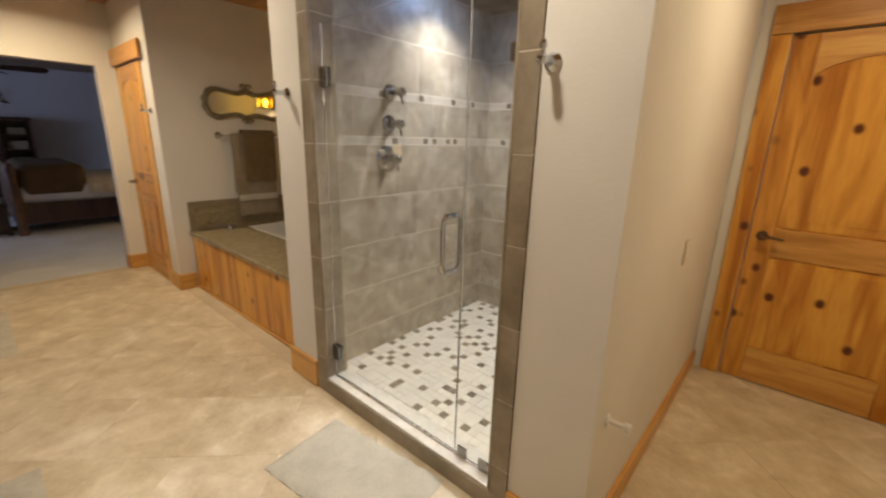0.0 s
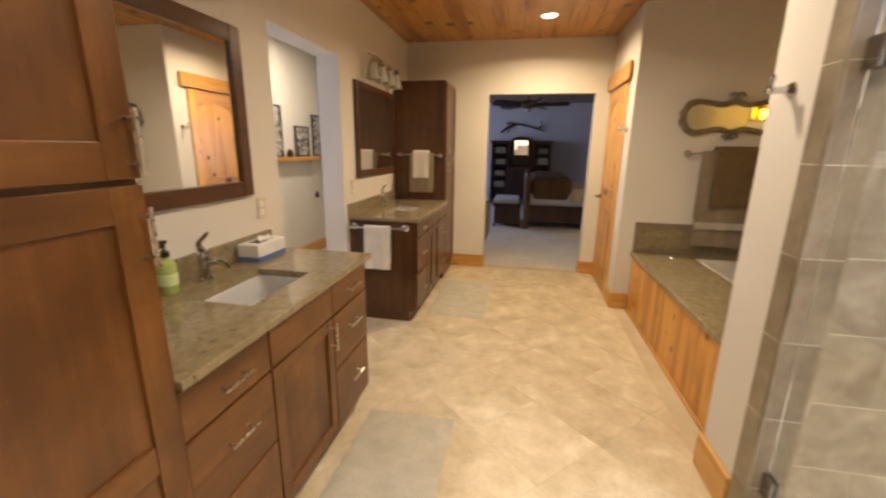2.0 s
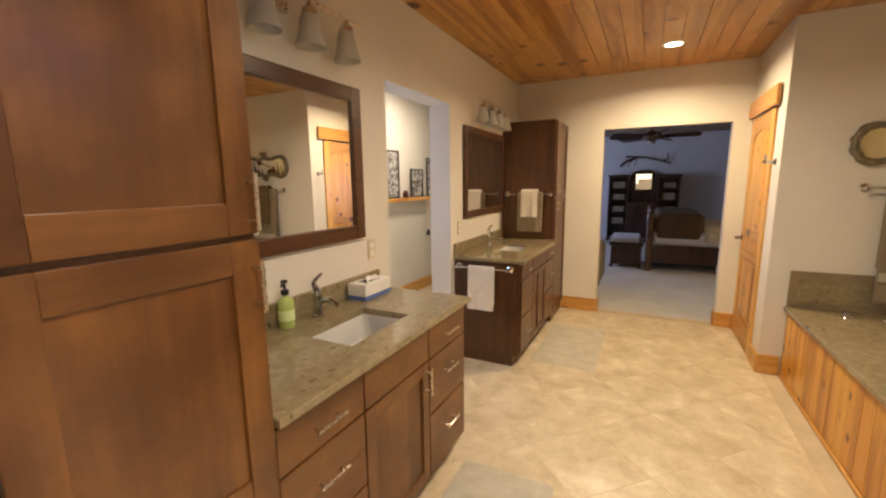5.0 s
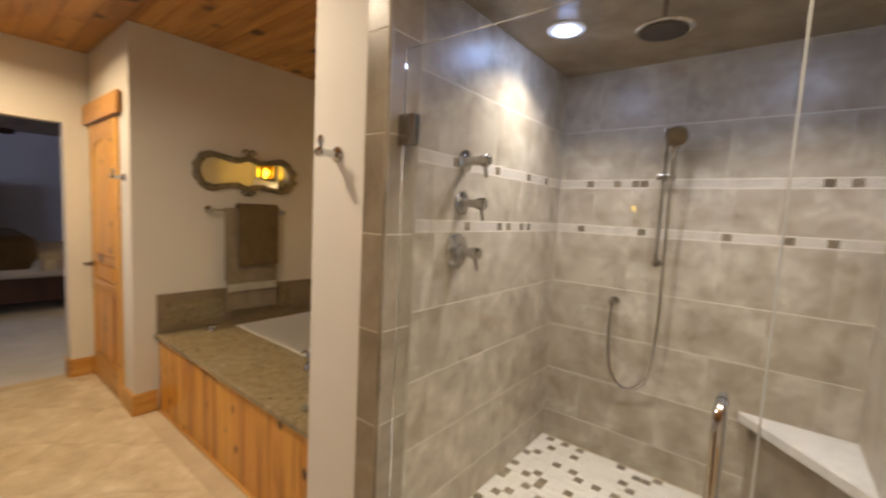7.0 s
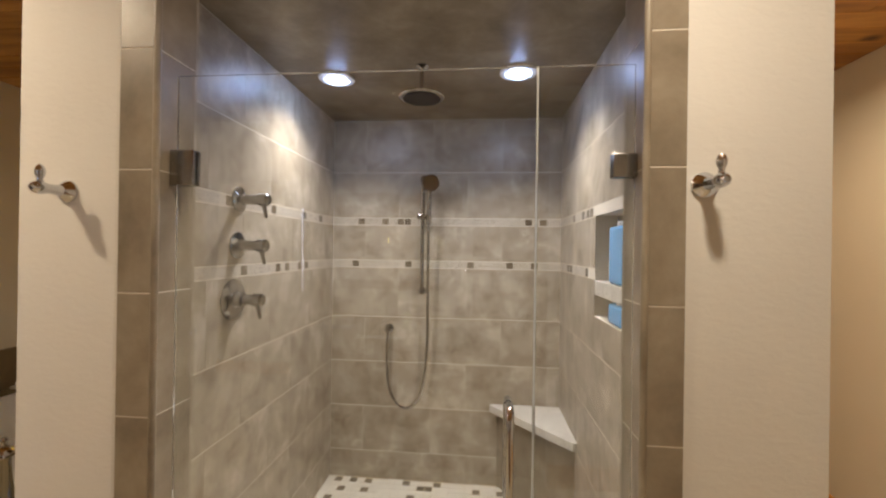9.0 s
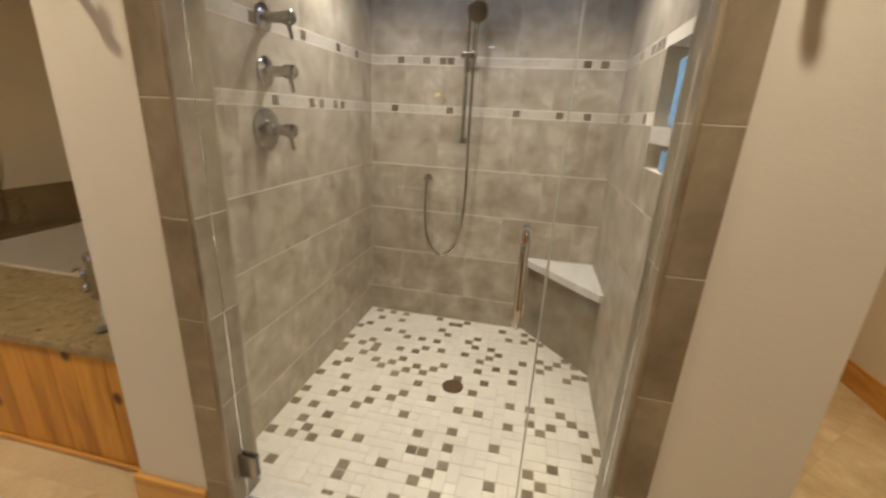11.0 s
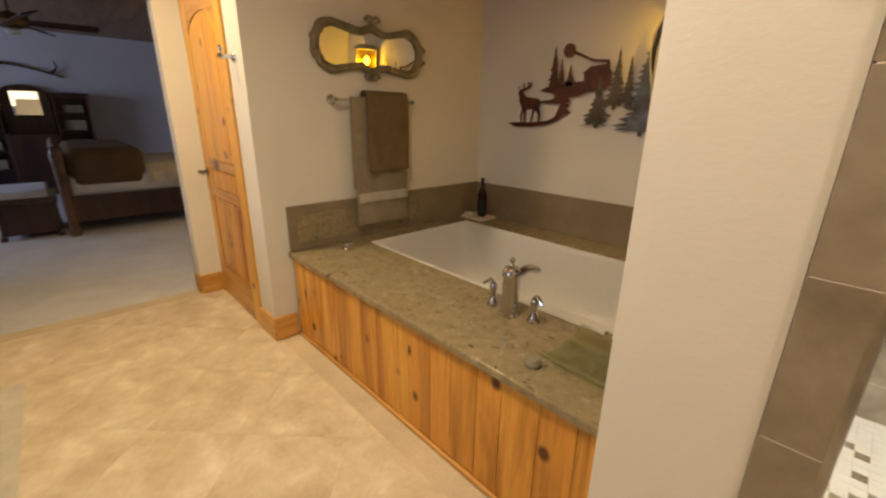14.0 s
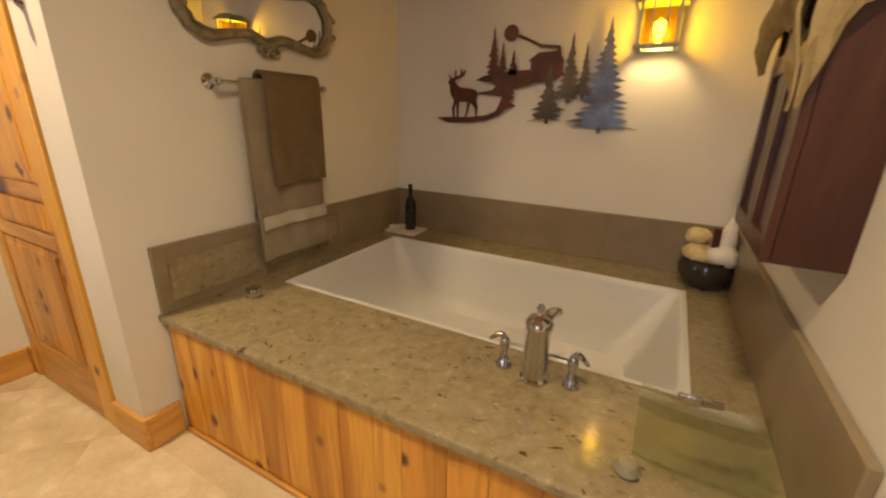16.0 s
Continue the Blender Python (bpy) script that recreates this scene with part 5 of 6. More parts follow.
ROWS_Z = [(0.0, 0.185), (0.185, 0.485), (0.485, 0.785), (0.785, 1.085), (1.085, 1.415), (1.464, 1.698), (1.747, 2.05), (2.05, 2.40)]
BANDS = [(1.415, 1.464), (1.698, 1.747)]
TL = 0.455
mesh_cache = {}


def piece(name, size, material, parent, at, bevel=0.002):
    """One small block as an object; alike blocks share a mesh."""
    key = (name, tuple(round(s, 4) for s in size), material.name)
    if key not in mesh_cache:
        bm = bmesh.new()
        rbox(bm, (0, 0, 0), size, bevel, 1)
        mesh_cache[key] = finish(bm, name)
        mesh_cache[key].materials.append(material)
    ob = new(name, mesh_cache[key])
    ob.parent = parent
    ob.location = Vector(at) - Vector(top_of(parent).location)
    return ob


def wall_tiles(parent, a, b, along, plane, face, darks, hole=None, start=0.0):
    """Rows of tiles on one wall. along: 'x' or 'y'; face: the sign of the wall's normal."""
    t = 0.0068

    def put(u0, u1, z0, z1, material, name, proud=0.0):
        g, e = 0.0023, 0.0006
        s = (u1 - u0 - 2 * e, t + proud, z1 - z0 - 2 * g) if along == "x" else (t + proud, u1 - u0 - 2 * e, z1 - z0 - 2 * g)
        lo = plane - (t if face > 0 else 0) + 0 if face < 0 else plane - t
        if face < 0:
            lo = plane - proud
        at = (u0 + e, lo, z0 + g) if along == "x" else (lo, u0 + e, z0 + g)
        piece(name, s, material, parent, at, 0.0005)

    for r, (z0, z1) in enumerate(ROWS_Z):
        u = a - start - (TL / 2 if r % 2 else 0)
        while u < b:
            u0, u1 = max(u, a), min(u + TL, b)
            u += TL
            if u1 - u0 < 0.015:
                continue
            spans = [(u0, u1, z0, z1)]
            if hole and u1 > hole[0] and u0 < hole[1] and z1 > hole[2] and z0 < hole[3]:
                spans = [(u0, hole[0], z0, z1), (hole[1], u1, z0, z1), (max(u0, hole[0]), min(u1, hole[1]), z0, min(z1, hole[2])), (max(u0, hole[0]), min(u1, hole[1]), max(z0, hole[3]), z1)]
            for p, q, c, d in spans:
                if q - p > 0.01 and d - c > 0.01:
                    put(p, q, c, d, M["tile"], "tile")
    for (z0, z1), marks in zip(BANDS, darks):
        cuts = sorted(m for m in marks if a + 0.03 < m < b - 0.03)
        edges, u = [], a
        for m in cuts:
            if m - 0.022 > u:
                edges.append((u, m - 0.022, False))
            edges.append((max(u, m - 0.022), m + 0.022, True))
            u = m + 0.022
        edges.append((u, b, False))
        for p, q, dark in edges:
            if hole and z1 > hole[2] and z0 < hole[3] and q > hole[0] and p < hole[1]:
                continue
            if q - p > 0.008:
                n = 1 if dark else max(1, round((q - p) / 0.30))
                for i in range(n):
                    put(p + (q - p) * i / n, p + (q - p) * (i + 1) / n, z0 + (0.002 if dark else 0), z1 - (0.002 if dark else 0), M["mosdark"] if dark else M["border"], "accent" if dark else "border_tile", 0.001 if dark else 0)


# valves, hand shower, rain head


def valve(y, z, r):
    v = thing("shower_valve", (SL, y, z), "chrome shower valve with a lever", "valve")
    part("plate", turned((SL, y, z), [(r, 0), (r, 0.006), (r * 0.8, 0.012), (r * 0.42, 0.018), (r * 0.38, 0.045), (0.021, 0.05), (0.021, 0.085), (0.027, 0.09), (0.027, 0.122), (0.02, 0.13), (0, 0.131)], 22, (1, 0, 0)), M["polished"], v)
    bm = bmesh.new()
    tube(bm, curve_pts([(SL + 0.105, y, z - 0.015), (SL + 0.110, y, z - 0.035), (SL + 0.116, y + 0.004, z - 0.075)], 4), [0.011, 0.011, 0.0105, 0.010, 0.009, 0.008, 0.008, 0.0075, 0.006], 10)
    part("lever", bm, M["polished"], v)


valve(2.23, 1.325, 0.082)
valve(2.255, 1.545, 0.055)
valve(2.265, 1.735, 0.052)
hs = thing("hand_shower", (-1.42, BW, 1.3), "chrome hand shower on a slide bar with a hose", "shower")
hx = -1.425
part("slide_bar", rod((hx, BW - 0.055, 1.25), (hx, BW - 0.055, 2.02), 0.013), M["polished"], hs)
for z in (1.265, 2.0):
    part("bracket", turned((hx, BW, z), [(0.024, 0), (0.024, 0.006), (0.014, 0.014), (0.014, 0.05), (0.017, 0.066), (0, 0.07)], 16, (0, -1, 0)), M["polished"], hs)
part("slider", rboxes(0.006, ((hx - 0.035, BW - 0.075, 1.735), (hx + 0.062, BW - 0.04, 1.768)), ((hx + 0.028, BW - 0.112, 1.738), (hx + 0.062, BW - 0.075, 1.766))), M["polished"], hs)
bm = rod((hx + 0.045, BW - 0.092, 1.70), (hx + 0.05, BW - 0.10, 1.95), 0.0165)
part("wand", bm, M["polished"], hs)
part("head", turned((hx + 0.055, BW - 0.085, 1.97), [(0.026, 0), (0.053, 0.02), (0.056, 0.042), (0.05, 0.05), (0, 0.05)], 20, (0.1, -1, -0.25)), M["polished"], hs)
part("elbow", turned((-1.645, BW, 1.01), [(0.03, 0), (0.03, 0.006), (0.016, 0.014), (0.014, 0.045), (0.02, 0.05), (0.018, 0.066), (0, 0.068)], 16, (0, -1, 0)), M["polished"], hs)
bm = bmesh.new()
tube(bm, curve_pts([(-1.645, BW - 0.05, 0.99), (-1.648, BW - 0.055, 0.80), (-1.63, BW - 0.05, 0.62), (-1.57, BW - 0.045, 0.515), (-1.49, BW - 0.045, 0.51), (-1.415, BW - 0.05, 0.62), (-1.385, BW - 0.06, 0.90), (-1.383, BW - 0.075, 1.35), (hx + 0.045, BW - 0.092, 1.71)], 6), 0.0095, 8)
part("hose", bm, M["polished"], hs)
rh = thing("rain_shower_head", (-1.33, 2.55, SHOWER_CEIL), "round chrome rain shower head on a ceiling arm", "shower")
part("arm", rod((-1.33, 2.55, 2.27), (-1.33, 2.55, SHOWER_CEIL), 0.010), M["polished"], rh)
part("flange", turned((-1.33, 2.55, SHOWER_CEIL - 0.012), [(0.018, 0), (0.032, 0.008), (0.032, 0.012)], 18), M["polished"], rh)
part("head", turned((-1.33, 2.55, 2.245), [(0, 0), (0.10, 0), (0.106, 0.006), (0.098, 0.013), (0.03, 0.02), (0.02, 0.036), (0, 0.038)], 28), M["polished"], rh)
# black disc paints the dark reflection on the chrome underside
part("nozzle_face", turned((-1.33, 2.55, 2.2415), [(0, 0), (0.088, 0), (0.09, 0.003), (0, 0.003)], 28), M["black"], rh, "black disc painting the dark reflection under the head")

bench = thing("shower_bench", (-0.7, 3.2, 0), "corner shower bench with a pale stone seat", "bench")
BXT, BYT = -0.975, 2.85
bm = bmesh.new()
plate(bm, [(SR + 0.0005, BW - 0.0005), (BXT, BW - 0.0005), (BXT, BW - 0.02), (SR - 0.02, BYT), (SR + 0.0005, BYT)], lambda u, v, w: Vector((u, v, 0.49 + w)), 0.045)
part("seat", bm, M["band"], bench)
bm = bmesh.new()
plate(bm, [(SR + 0.0005, BW - 0.0005), (BXT + 0.05, BW - 0.0005), (SR + 0.0005, BYT + 0.05)], lambda u, v, w: Vector((u, v, 0.0 + w)), 0.489)
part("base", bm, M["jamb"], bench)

# bottle-shaped blocks added in place of a blue reflection near the niche
for by, bz, hgt in ((2.292, 1.411, 0.25), (2.292, 1.251, 0.09)):
    b = thing("blue_reflection_block", (SR + 0.05, by, bz), "blue block in the niche, standing in for a blue reflection", "bottle", "bottles in the niche")
    bm = bmesh.new()
    rbox(bm, (SR + 0.004, by - 0.085, bz), (SR + 0.075, by + 0.085, bz + hgt * 0.92), 0.014, 3)
    part("body", bm, M["bluereflection"], b)
    part("cap", turned((SR + 0.032, by, bz + hgt * 0.92), [(0.02, 0), (0.02, hgt * 0.05), (0.016, hgt * 0.07), (0, hgt * 0.07)], 14), M["paper"], b)

# kerb, glass, hinges
kerb = thing("shower_kerb", (-1.26, SF + 0.06, 0), "taupe tiled shower kerb with a pale top", "kerb", kind="structure")
part("front", rboxes(0.003, ((-1.925, SF - 0.008, 0), (-0.607, SF + 0.012, 0.085)), ((OL, SF + 0.012, 0), (OR, SF + 0.14, 0.084))), M["jamb"], kerb)
part("top", rboxes(0.004, ((OL, SF - 0.004, 0.0855), (OR, SF + 0.145, 0.10))), M["band"], kerb)
part("channel", rboxes(0.001, ((OL, SF + 0.045, 0.1002), (OR, SF + 0.063, 0.108))), M["nickel"], kerb)
GY = SF + 0.05
SEAM = -0.915
door = thing("shower_door", (-1.4, GY, 0.11), "frameless clear glass shower door with a chrome handle", "shower door")
g = part("pane", boxes(((OL + 0.012, GY, 0.112), (SEAM - 0.003, GY + 0.009, 1.972))), M["glass"], door)
g.visible_shadow = False
for z in (0.26, 1.737):
    part("hinge", rboxes(0.003, ((OL + 0.001, GY - 0.012, z - 0.045), (OL + 0.065, GY - 0.001, z + 0.045)), ((OL + 0.001, GY + 0.010, z - 0.045), (OL + 0.065, GY + 0.021, z + 0.045))), M["hinge"], door, "square chrome hinge")
for s in (-1, 1):
    yy = GY - 0.001 if s < 0 else GY + 0.010
    bm = bmesh.new()
    hx2 = SEAM - 0.058
    pts = [(hx2, yy, 1.175), (hx2, yy + s * 0.03, 1.175), (hx2, yy + s * 0.045, 1.16)] + [(hx2, yy + s * 0.05, 1.145 - 0.17 * i / 6) for i in range(7)] + [(hx2, yy + s * 0.045, 0.96), (hx2, yy + s * 0.03, 0.945), (hx2, yy, 0.945)]
    tube(bm, pts, 0.010, 12)
    part("handle", bm, M["chrome"], door, "chrome D-shaped handle")
fixed = thing("glass_screen", (-0.8, GY, 0.11), "fixed clear glass shower panel with chrome clips", "glass panel")
g = part("pane", boxes(((SEAM + 0.003, GY, 0.109), (OR - 0.004, GY + 0.009, 1.972))), M["glass"], fixed)
g.visible_shadow = False
for lo, hi in (((OR - 0.055, GY - 0.01, 1.71), (OR - 0.001, GY - 0.001, 1.765)), ((OR - 0.055, GY + 0.010, 1.71), (OR - 0.001, GY + 0.019, 1.765)), ((SEAM + 0.02, GY - 0.01, 0.109), (SEAM + 0.07, GY - 0.001, 0.16)), ((OR - 0.09, GY - 0.01, 0.109), (OR - 0.04, GY - 0.001, 0.16))):
    part("clip", rboxes(0.002, (lo, hi)), M["hinge"], fixed)
part("edge_seal", boxes(((SEAM - 0.002, GY + 0.001, 0.112), (SEAM + 0.002, GY + 0.008, 1.972))), M["seal"], fixed)

# ---- lights ----


def can_light(x, y, z, glow, label, dome=False):
    c = thing("recessed_light", (x, y, z), label, "ceiling light")
    part("trim_ring", turned((x, y, z - 0.008), [(0.062, 0.004), (0.066, 0.0), (0.088, 0.002), (0.092, 0.0079), (0.062, 0.0079)], 28, (0, 0, 1), True), M["paper"], c)
    lens = [(0, -0.022), (0.025, -0.018), (0.044, -0.008), (0.050, 0.003), (0, 0.003)] if dome else [(0, 0), (0.061, 0), (0.061, 0.005), (0, 0.005)]
    part("lens", turned((x, y, z - 0.006), lens, 24), glow, c, "glowing lens").visible_shadow = False


for x, y in CANS:
    can_light(x, y, CEIL, M["canglow"], "lit recessed ceiling light with a white ring")
can_light(-4.6, -1.45, CEIL, M["canglow"], "lit recessed hall light")
for x, y in SHOWER_CANS:
    can_light(x, y, SHOWER_CEIL, M["coolglow"], "lit recessed shower light with a white ring", True)

# ---- counter things ----
sp = thing("soap_pump", (-1.625, -0.655, CT), "pump bottle of lime green soap", "soap bottle")
part("bottle", turned((-1.625, -0.655, CT), [(0.03, 0), (0.034, 0.006), (0.034, 0.11), (0.028, 0.125), (0.013, 0.135), (0.013, 0.145), (0, 0.145)], 20), M["greensoap"], sp)
part("label", turned((-1.625, -0.655, CT + 0.035), [(0.0340, 0), (0.0346, 0), (0.0346, 0.045), (0.0340, 0.045)], 20, (0, 0, 1), True), M["limepaper"], sp)
bm = turned((-1.625, -0.655, CT + 0.145), [(0.017, 0), (0.017, 0.02), (0.006, 0.022), (0.006, 0.05), (0.014, 0.052), (0.014, 0.062), (0, 0.062)], 14)
tube(bm, [(-1.625, -0.655, CT + 0.2), (-1.59, -0.63, CT + 0.2), (-1.58, -0.623, CT + 0.192)], 0.005, 8)
part("pump", bm, M["black"], sp)
tb = thing("tissue_box", (-2.20, -0.635, CT), "white and blue tissue box, open on top", "tissue box")
part("box", rboxes(0.003, ((-2.31, -0.695, CT + 0.022), (-2.08, -0.58, CT + 0.085))), M["paper"], tb)
part("blue_band", rboxes(0.003, ((-2.312, -0.697, CT), (-2.078, -0.578, CT + 0.0215))), M["bluecard"], tb)
part("slot", boxes(((-2.26, -0.665, CT + 0.0852), (-2.13, -0.61, CT + 0.0865))), M["black"], tb)
rows = [[(-2.25 + 0.11 * i / 8, -0.65 + 0.03 * j / 4 + 0.01 * math.sin(i), CT + 0.087 + 0.028 * math.sin(math.pi * j / 4) * (0.7 + 0.3 * math.sin(i * 1.7))) for j in range(5)] for i in range(9)]
bm = bmesh.new()
sheet(bm, rows, 0.001)
part("tissue", bm, M["paper"], tb)


def wall_plate(x, z, y, out, along="x", name="outlet_cover"):
    o = thing(name, (x, y, z), "cream plastic outlet cover on the wall", "outlet")
    if along == "x":
        part("plate", rboxes(0.003, ((x - 0.036, y + 0.001 * out, z - 0.058), (x + 0.036, y + 0.007 * out, z + 0.058))), M["cream"], o)
        for dz in (-0.022, 0.022):
            part("socket", rboxes(0.002, ((x - 0.016, y + 0.0072 * out, z + dz - 0.014), (x + 0.016, y + 0.009 * out, z + dz + 0.014))), M["paper"], o)
    else:
        part("plate", rboxes(0.003, ((y + 0.001 * out, x - 0.036, z - 0.058), (y + 0.007 * out, x + 0.036, z + 0.058))), M["cream"], o)
        part("socket", rboxes(0.002, ((y + 0.0072 * out, x - 0.012, z - 0.02), (y + 0.011 * out, x + 0.012, z + 0.02))), M["paper"], o)


wall_plate(-2.345, 1.125, VW, 1)
wall_plate(-3.60, 1.12, VW, 1)
wall_plate(2.53, 0.985, PX, 1, "y", "light_switch")
ds = thing("toilet_paper_holder", (PX, 1.70, 0.55), "white toilet paper holder post on the wall", "holder")
part("post", turned((PX, 1.70, 0.55), [(0.022, 0), (0.022, 0.006), (0.009, 0.012), (0.009, 0.055), (0.018, 0.06), (0.018, 0.078), (0, 0.08)], 16, (1, 0, 0)), M["paper"], ds)
ds = thing("toilet_paper_holder", (1.0, 2.68, 0.91), "white holder post on the end wall", "holder")
part("post", turned((1.0, 2.68, 0.91), [(0.022, 0), (0.022, 0.006), (0.012, 0.012), (0.012, 0.055), (0.02, 0.06), (0.02, 0.08), (0, 0.082)], 16, (-1, 0, 0)), M["paper"], ds)

# ---- mats ----


def mat_rug(cx, cy, w, d, rot, label):
    r = thing("bath_mat", (cx, cy, 0), label, "mat")
    t = bmesh.new()
    nx, ny = max(8, int(w / 0.028)), max(8, int(d / 0.028))
    top = [[t.verts.new((w * (i / nx - 0.5), d * (j / ny - 0.5), 0.013 + 0.006 * math.sin(i * 1.57) + 0.0015 * noise.noise((i, j, 1)) - (0.009 if i in (0, nx) or j in (0, ny) else 0))) for j in range(ny + 1)] for i in range(nx + 1)]
    faces = [t.faces.new((top[i][j], top[i + 1][j], top[i + 1][j + 1], top[i][j + 1])) for i in range(nx) for j in range(ny)]
    t.transform(Matrix.Translation((cx, cy, 0)) @ Matrix.Rotation(radians(rot), 4, "Z"))
    box_edges = [e for e in t.edges if e.is_boundary]
    ret = bmesh.ops.extrude_edge_only(t, edges=box_edges)
    for v in ret["geom"]:
        if isinstance(v, bmesh.types.BMVert):
            v.co.z = 0.0005
    part("mat_surface", t, M["rug"], r)


mat_rug(-1.23, 1.30, 0.70, 0.42, 7, "pale ribbed bath mat before the shower door")
mat_rug(-1.81, 0.14, 0.94, 0.48, 0, "pale bath mat before the vanity")
mat_rug(-4.17, 0.15, 1.00, 0.52, 0, "pale bath mat before the dark vanity")

# ---- hall shelf ----
HY = -2.15
sh = thing("photo_shelf", (-5.1, HY, 1.3), "pale pine floating photo shelf on the hall wall", "shelf")
part("board", rboxes(0.004, ((-6.1, HY, 1.275), (-4.1, HY + 0.10, 1.318))), M["pine_x"], sh)


def photo(x0, x1, z1, lean=0.02):
    p = thing("picture_frame", ((x0 + x1) / 2, HY + 0.05, 1.318), "black framed dark photograph standing on a shelf", "picture frame", "frames on the shelf")
    y = HY + 0.03
    w = 0.018
    part("backing", boxes(((x0 + w, y, 1.318 + w), (x1 - w, y + 0.006, z1 - w))), M["photo"], p)
    for lo, hi in (((x0, y, 1.3181), (x0 + w, y + 0.016, z1)), ((x1 - w, y, 1.3181), (x1, y + 0.016, z1)), ((x0 + w, y, 1.3181), (x1 - w, y + 0.015, 1.318 + w)), ((x0 + w, y, z1 - w), (x1 - w, y + 0.015, z1))):
        part("frame_bar", rboxes(0.002, (lo, hi)), M["black"], p)


photo(-4.84, -4.36, 1.90)
photo(-5.45, -5.13, 1.69)
photo(-5.98, -5.56, 1.85)
jar = thing("small_jar", (-4.97, HY + 0.05, 1.318), "small brown jar on the shelf", "jar")
part("jar", turned((-4.97, HY + 0.05, 1.318), [(0.03, 0), (0.04, 0.02), (0.036, 0.06), (0.022, 0.075), (0.022, 0.09), (0, 0.09)], 16), M["rust"], jar)
mc = thing("bead_garland", (-5.45, HY + 0.11, 0.8), "bead garland with a dark tassel hung from the shelf", "garland")
bm = bmesh.new()
for dx in (-0.05, 0.05):
    for i in range(18):
        f = i / 17
        lathe(bm, (-5.45 + dx * (1 - f), HY + 0.112, 1.27 - 0.40 * f), [(0, -0.011), (0.008, -0.007), (0.011, 0), (0.008, 0.007), (0, 0.011)], 8)
part("beads", bm, M["cream"], mc)
part("tassel", turned((-5.45, HY + 0.112, 0.78), [(0.03, 0), (0.022, 0.05), (0.008, 0.08), (0, 0.085)], 12), M["black"], mc)

# ---- bedroom ----
bed = thing("bed", (-8.9, 2.0, 0), "wooden bed with brown quilt and cream satin spread", "bed")
part("footboard", rboxes(0.03, ((-9.9, 0.73, 0.08), (-8.05, 0.80, 0.92))), M["bedwood"], bed)
for x in (-9.95, -8.0):
    part("post", turned((x, 0.765, 0), [(0.05, 0), (0.06, 0.05), (0.05, 0.12), (0.055, 0.8), (0.065, 0.88), (0.05, 0.95), (0.03, 0.99), (0, 1.0)], 14), M["bedwood"], bed)
part("side_rail", rboxes(0.01, ((-8.06, 0.80, 0.14), (-8.02, 2.9, 0.44))), M["darkwood"], bed)
part("mattress", rboxes(0.06, ((-9.9, 0.81, 0.42), (-8.05, 2.9, 0.68))), M["whitecloth"], bed)
bm = bmesh.new()
rbox(bm, (-9.92, 0.82, 0.50), (-8.035, 1.55, 0.96), 0.10, 4)
part("folded_quilt", bm, M["brownquilt"], bed)
bm = bmesh.new()
rows = []
for i in range(25):
    u = i / 24
    rows.append([(-8.035 + 0.02 * math.sin(u * 40), 1.55 + 1.35 * u, 0.52 + 0.012 * math.sin(u * 15)), (-8.035 + 0.015 * math.sin(u * 40), 1.55 + 1.35 * u, 0.66), (-8.12, 1.55 + 1.35 * u, 0.74 + 0.012 * math.sin(u * 22)), (-8.9, 1.55 + 1.35 * u, 0.78 + 0.01 * math.sin(u * 13)), (-9.85, 1.55 + 1.35 * u, 0.74)])
sheet(bm, rows, 0.02)
part("bedspread", bm, M["satin"], bed)

bb = thing("end_bench", (-8.4, 0.42, 0), "dark wooden bench with a folded white blanket", "bench")
part("seat", rboxes(0.012, ((-8.9, 0.14, 0.38), (-8.1, 0.68, 0.44))), M["darkwood"], bb)
part("chest", rboxes(0.01, ((-8.86, 0.17, 0.05), (-8.14, 0.66, 0.38))), M["darkwood"], bb)
for x in (-8.85, -8.15):
    for y in (0.18, 0.64):
        part("foot", turned((x, y, 0), [(0.03, 0), (0.035, 0.025), (0.025, 0.05)], 10), M["darkwood"], bb)
bl = thing("folded_blanket", (-8.5, 0.4, 0.44), "white folded blanket on the bench", "blanket")
part("cloth", rboxes(0.025, ((-8.92, 0.15, 0.44), (-8.12, 0.62, 0.52))), M["whitecloth"], bl)

hu = thing("hutch", (-11.75, 0.58, 0), "dark carved hutch with arched mirror and open shelves", "hutch")
HX0, HX1 = -11.99, -11.5
for a, b in ((-0.19, 0.26), (0.90, 1.36)):
    for y in (a, b - 0.03):
        part("upright", boxes(((HX0, y, 0), (HX1, y + 0.03, 1.60))), M["darkwood"], hu)
    part("back", boxes(((HX0, a + 0.03, 0.05), (HX0 + 0.012, b - 0.03, 1.58))), M["darkwood"], hu)
    for z in (0.05, 0.42, 0.72, 1.02, 1.30, 1.56):
        part("shelf", boxes(((HX0 + 0.012, a + 0.03, z), (HX1 - 0.01, b - 0.03, z + 0.022))), M["darkwood"], hu)
    part("cornice", rboxes(0.01, ((HX0, a - 0.03, 1.60), (HX1 + 0.03, b + 0.03, 1.64))), M["darkwood"], hu)
part("centre_chest", rboxes(0.006, ((HX0, 0.26, 0), (HX1 + 0.05, 0.90, 0.98))), M["darkwood"], hu)
bm = bmesh.new()
arch = [(0.28, 0.98), (0.88, 0.98), (0.88, 1.60), *[(0.58 + 0.30 * math.cos(t * math.pi / 8), 1.60 + 0.16 * math.sin(t * math.pi / 8)) for t in range(1, 8)], (0.28, 1.60)]
plate(bm, arch, lambda u, v, w: Vector((HX0 + 0.05 + w, u, v)), 0.05)
part("arched_back", bm, M["darkwood"], hu)
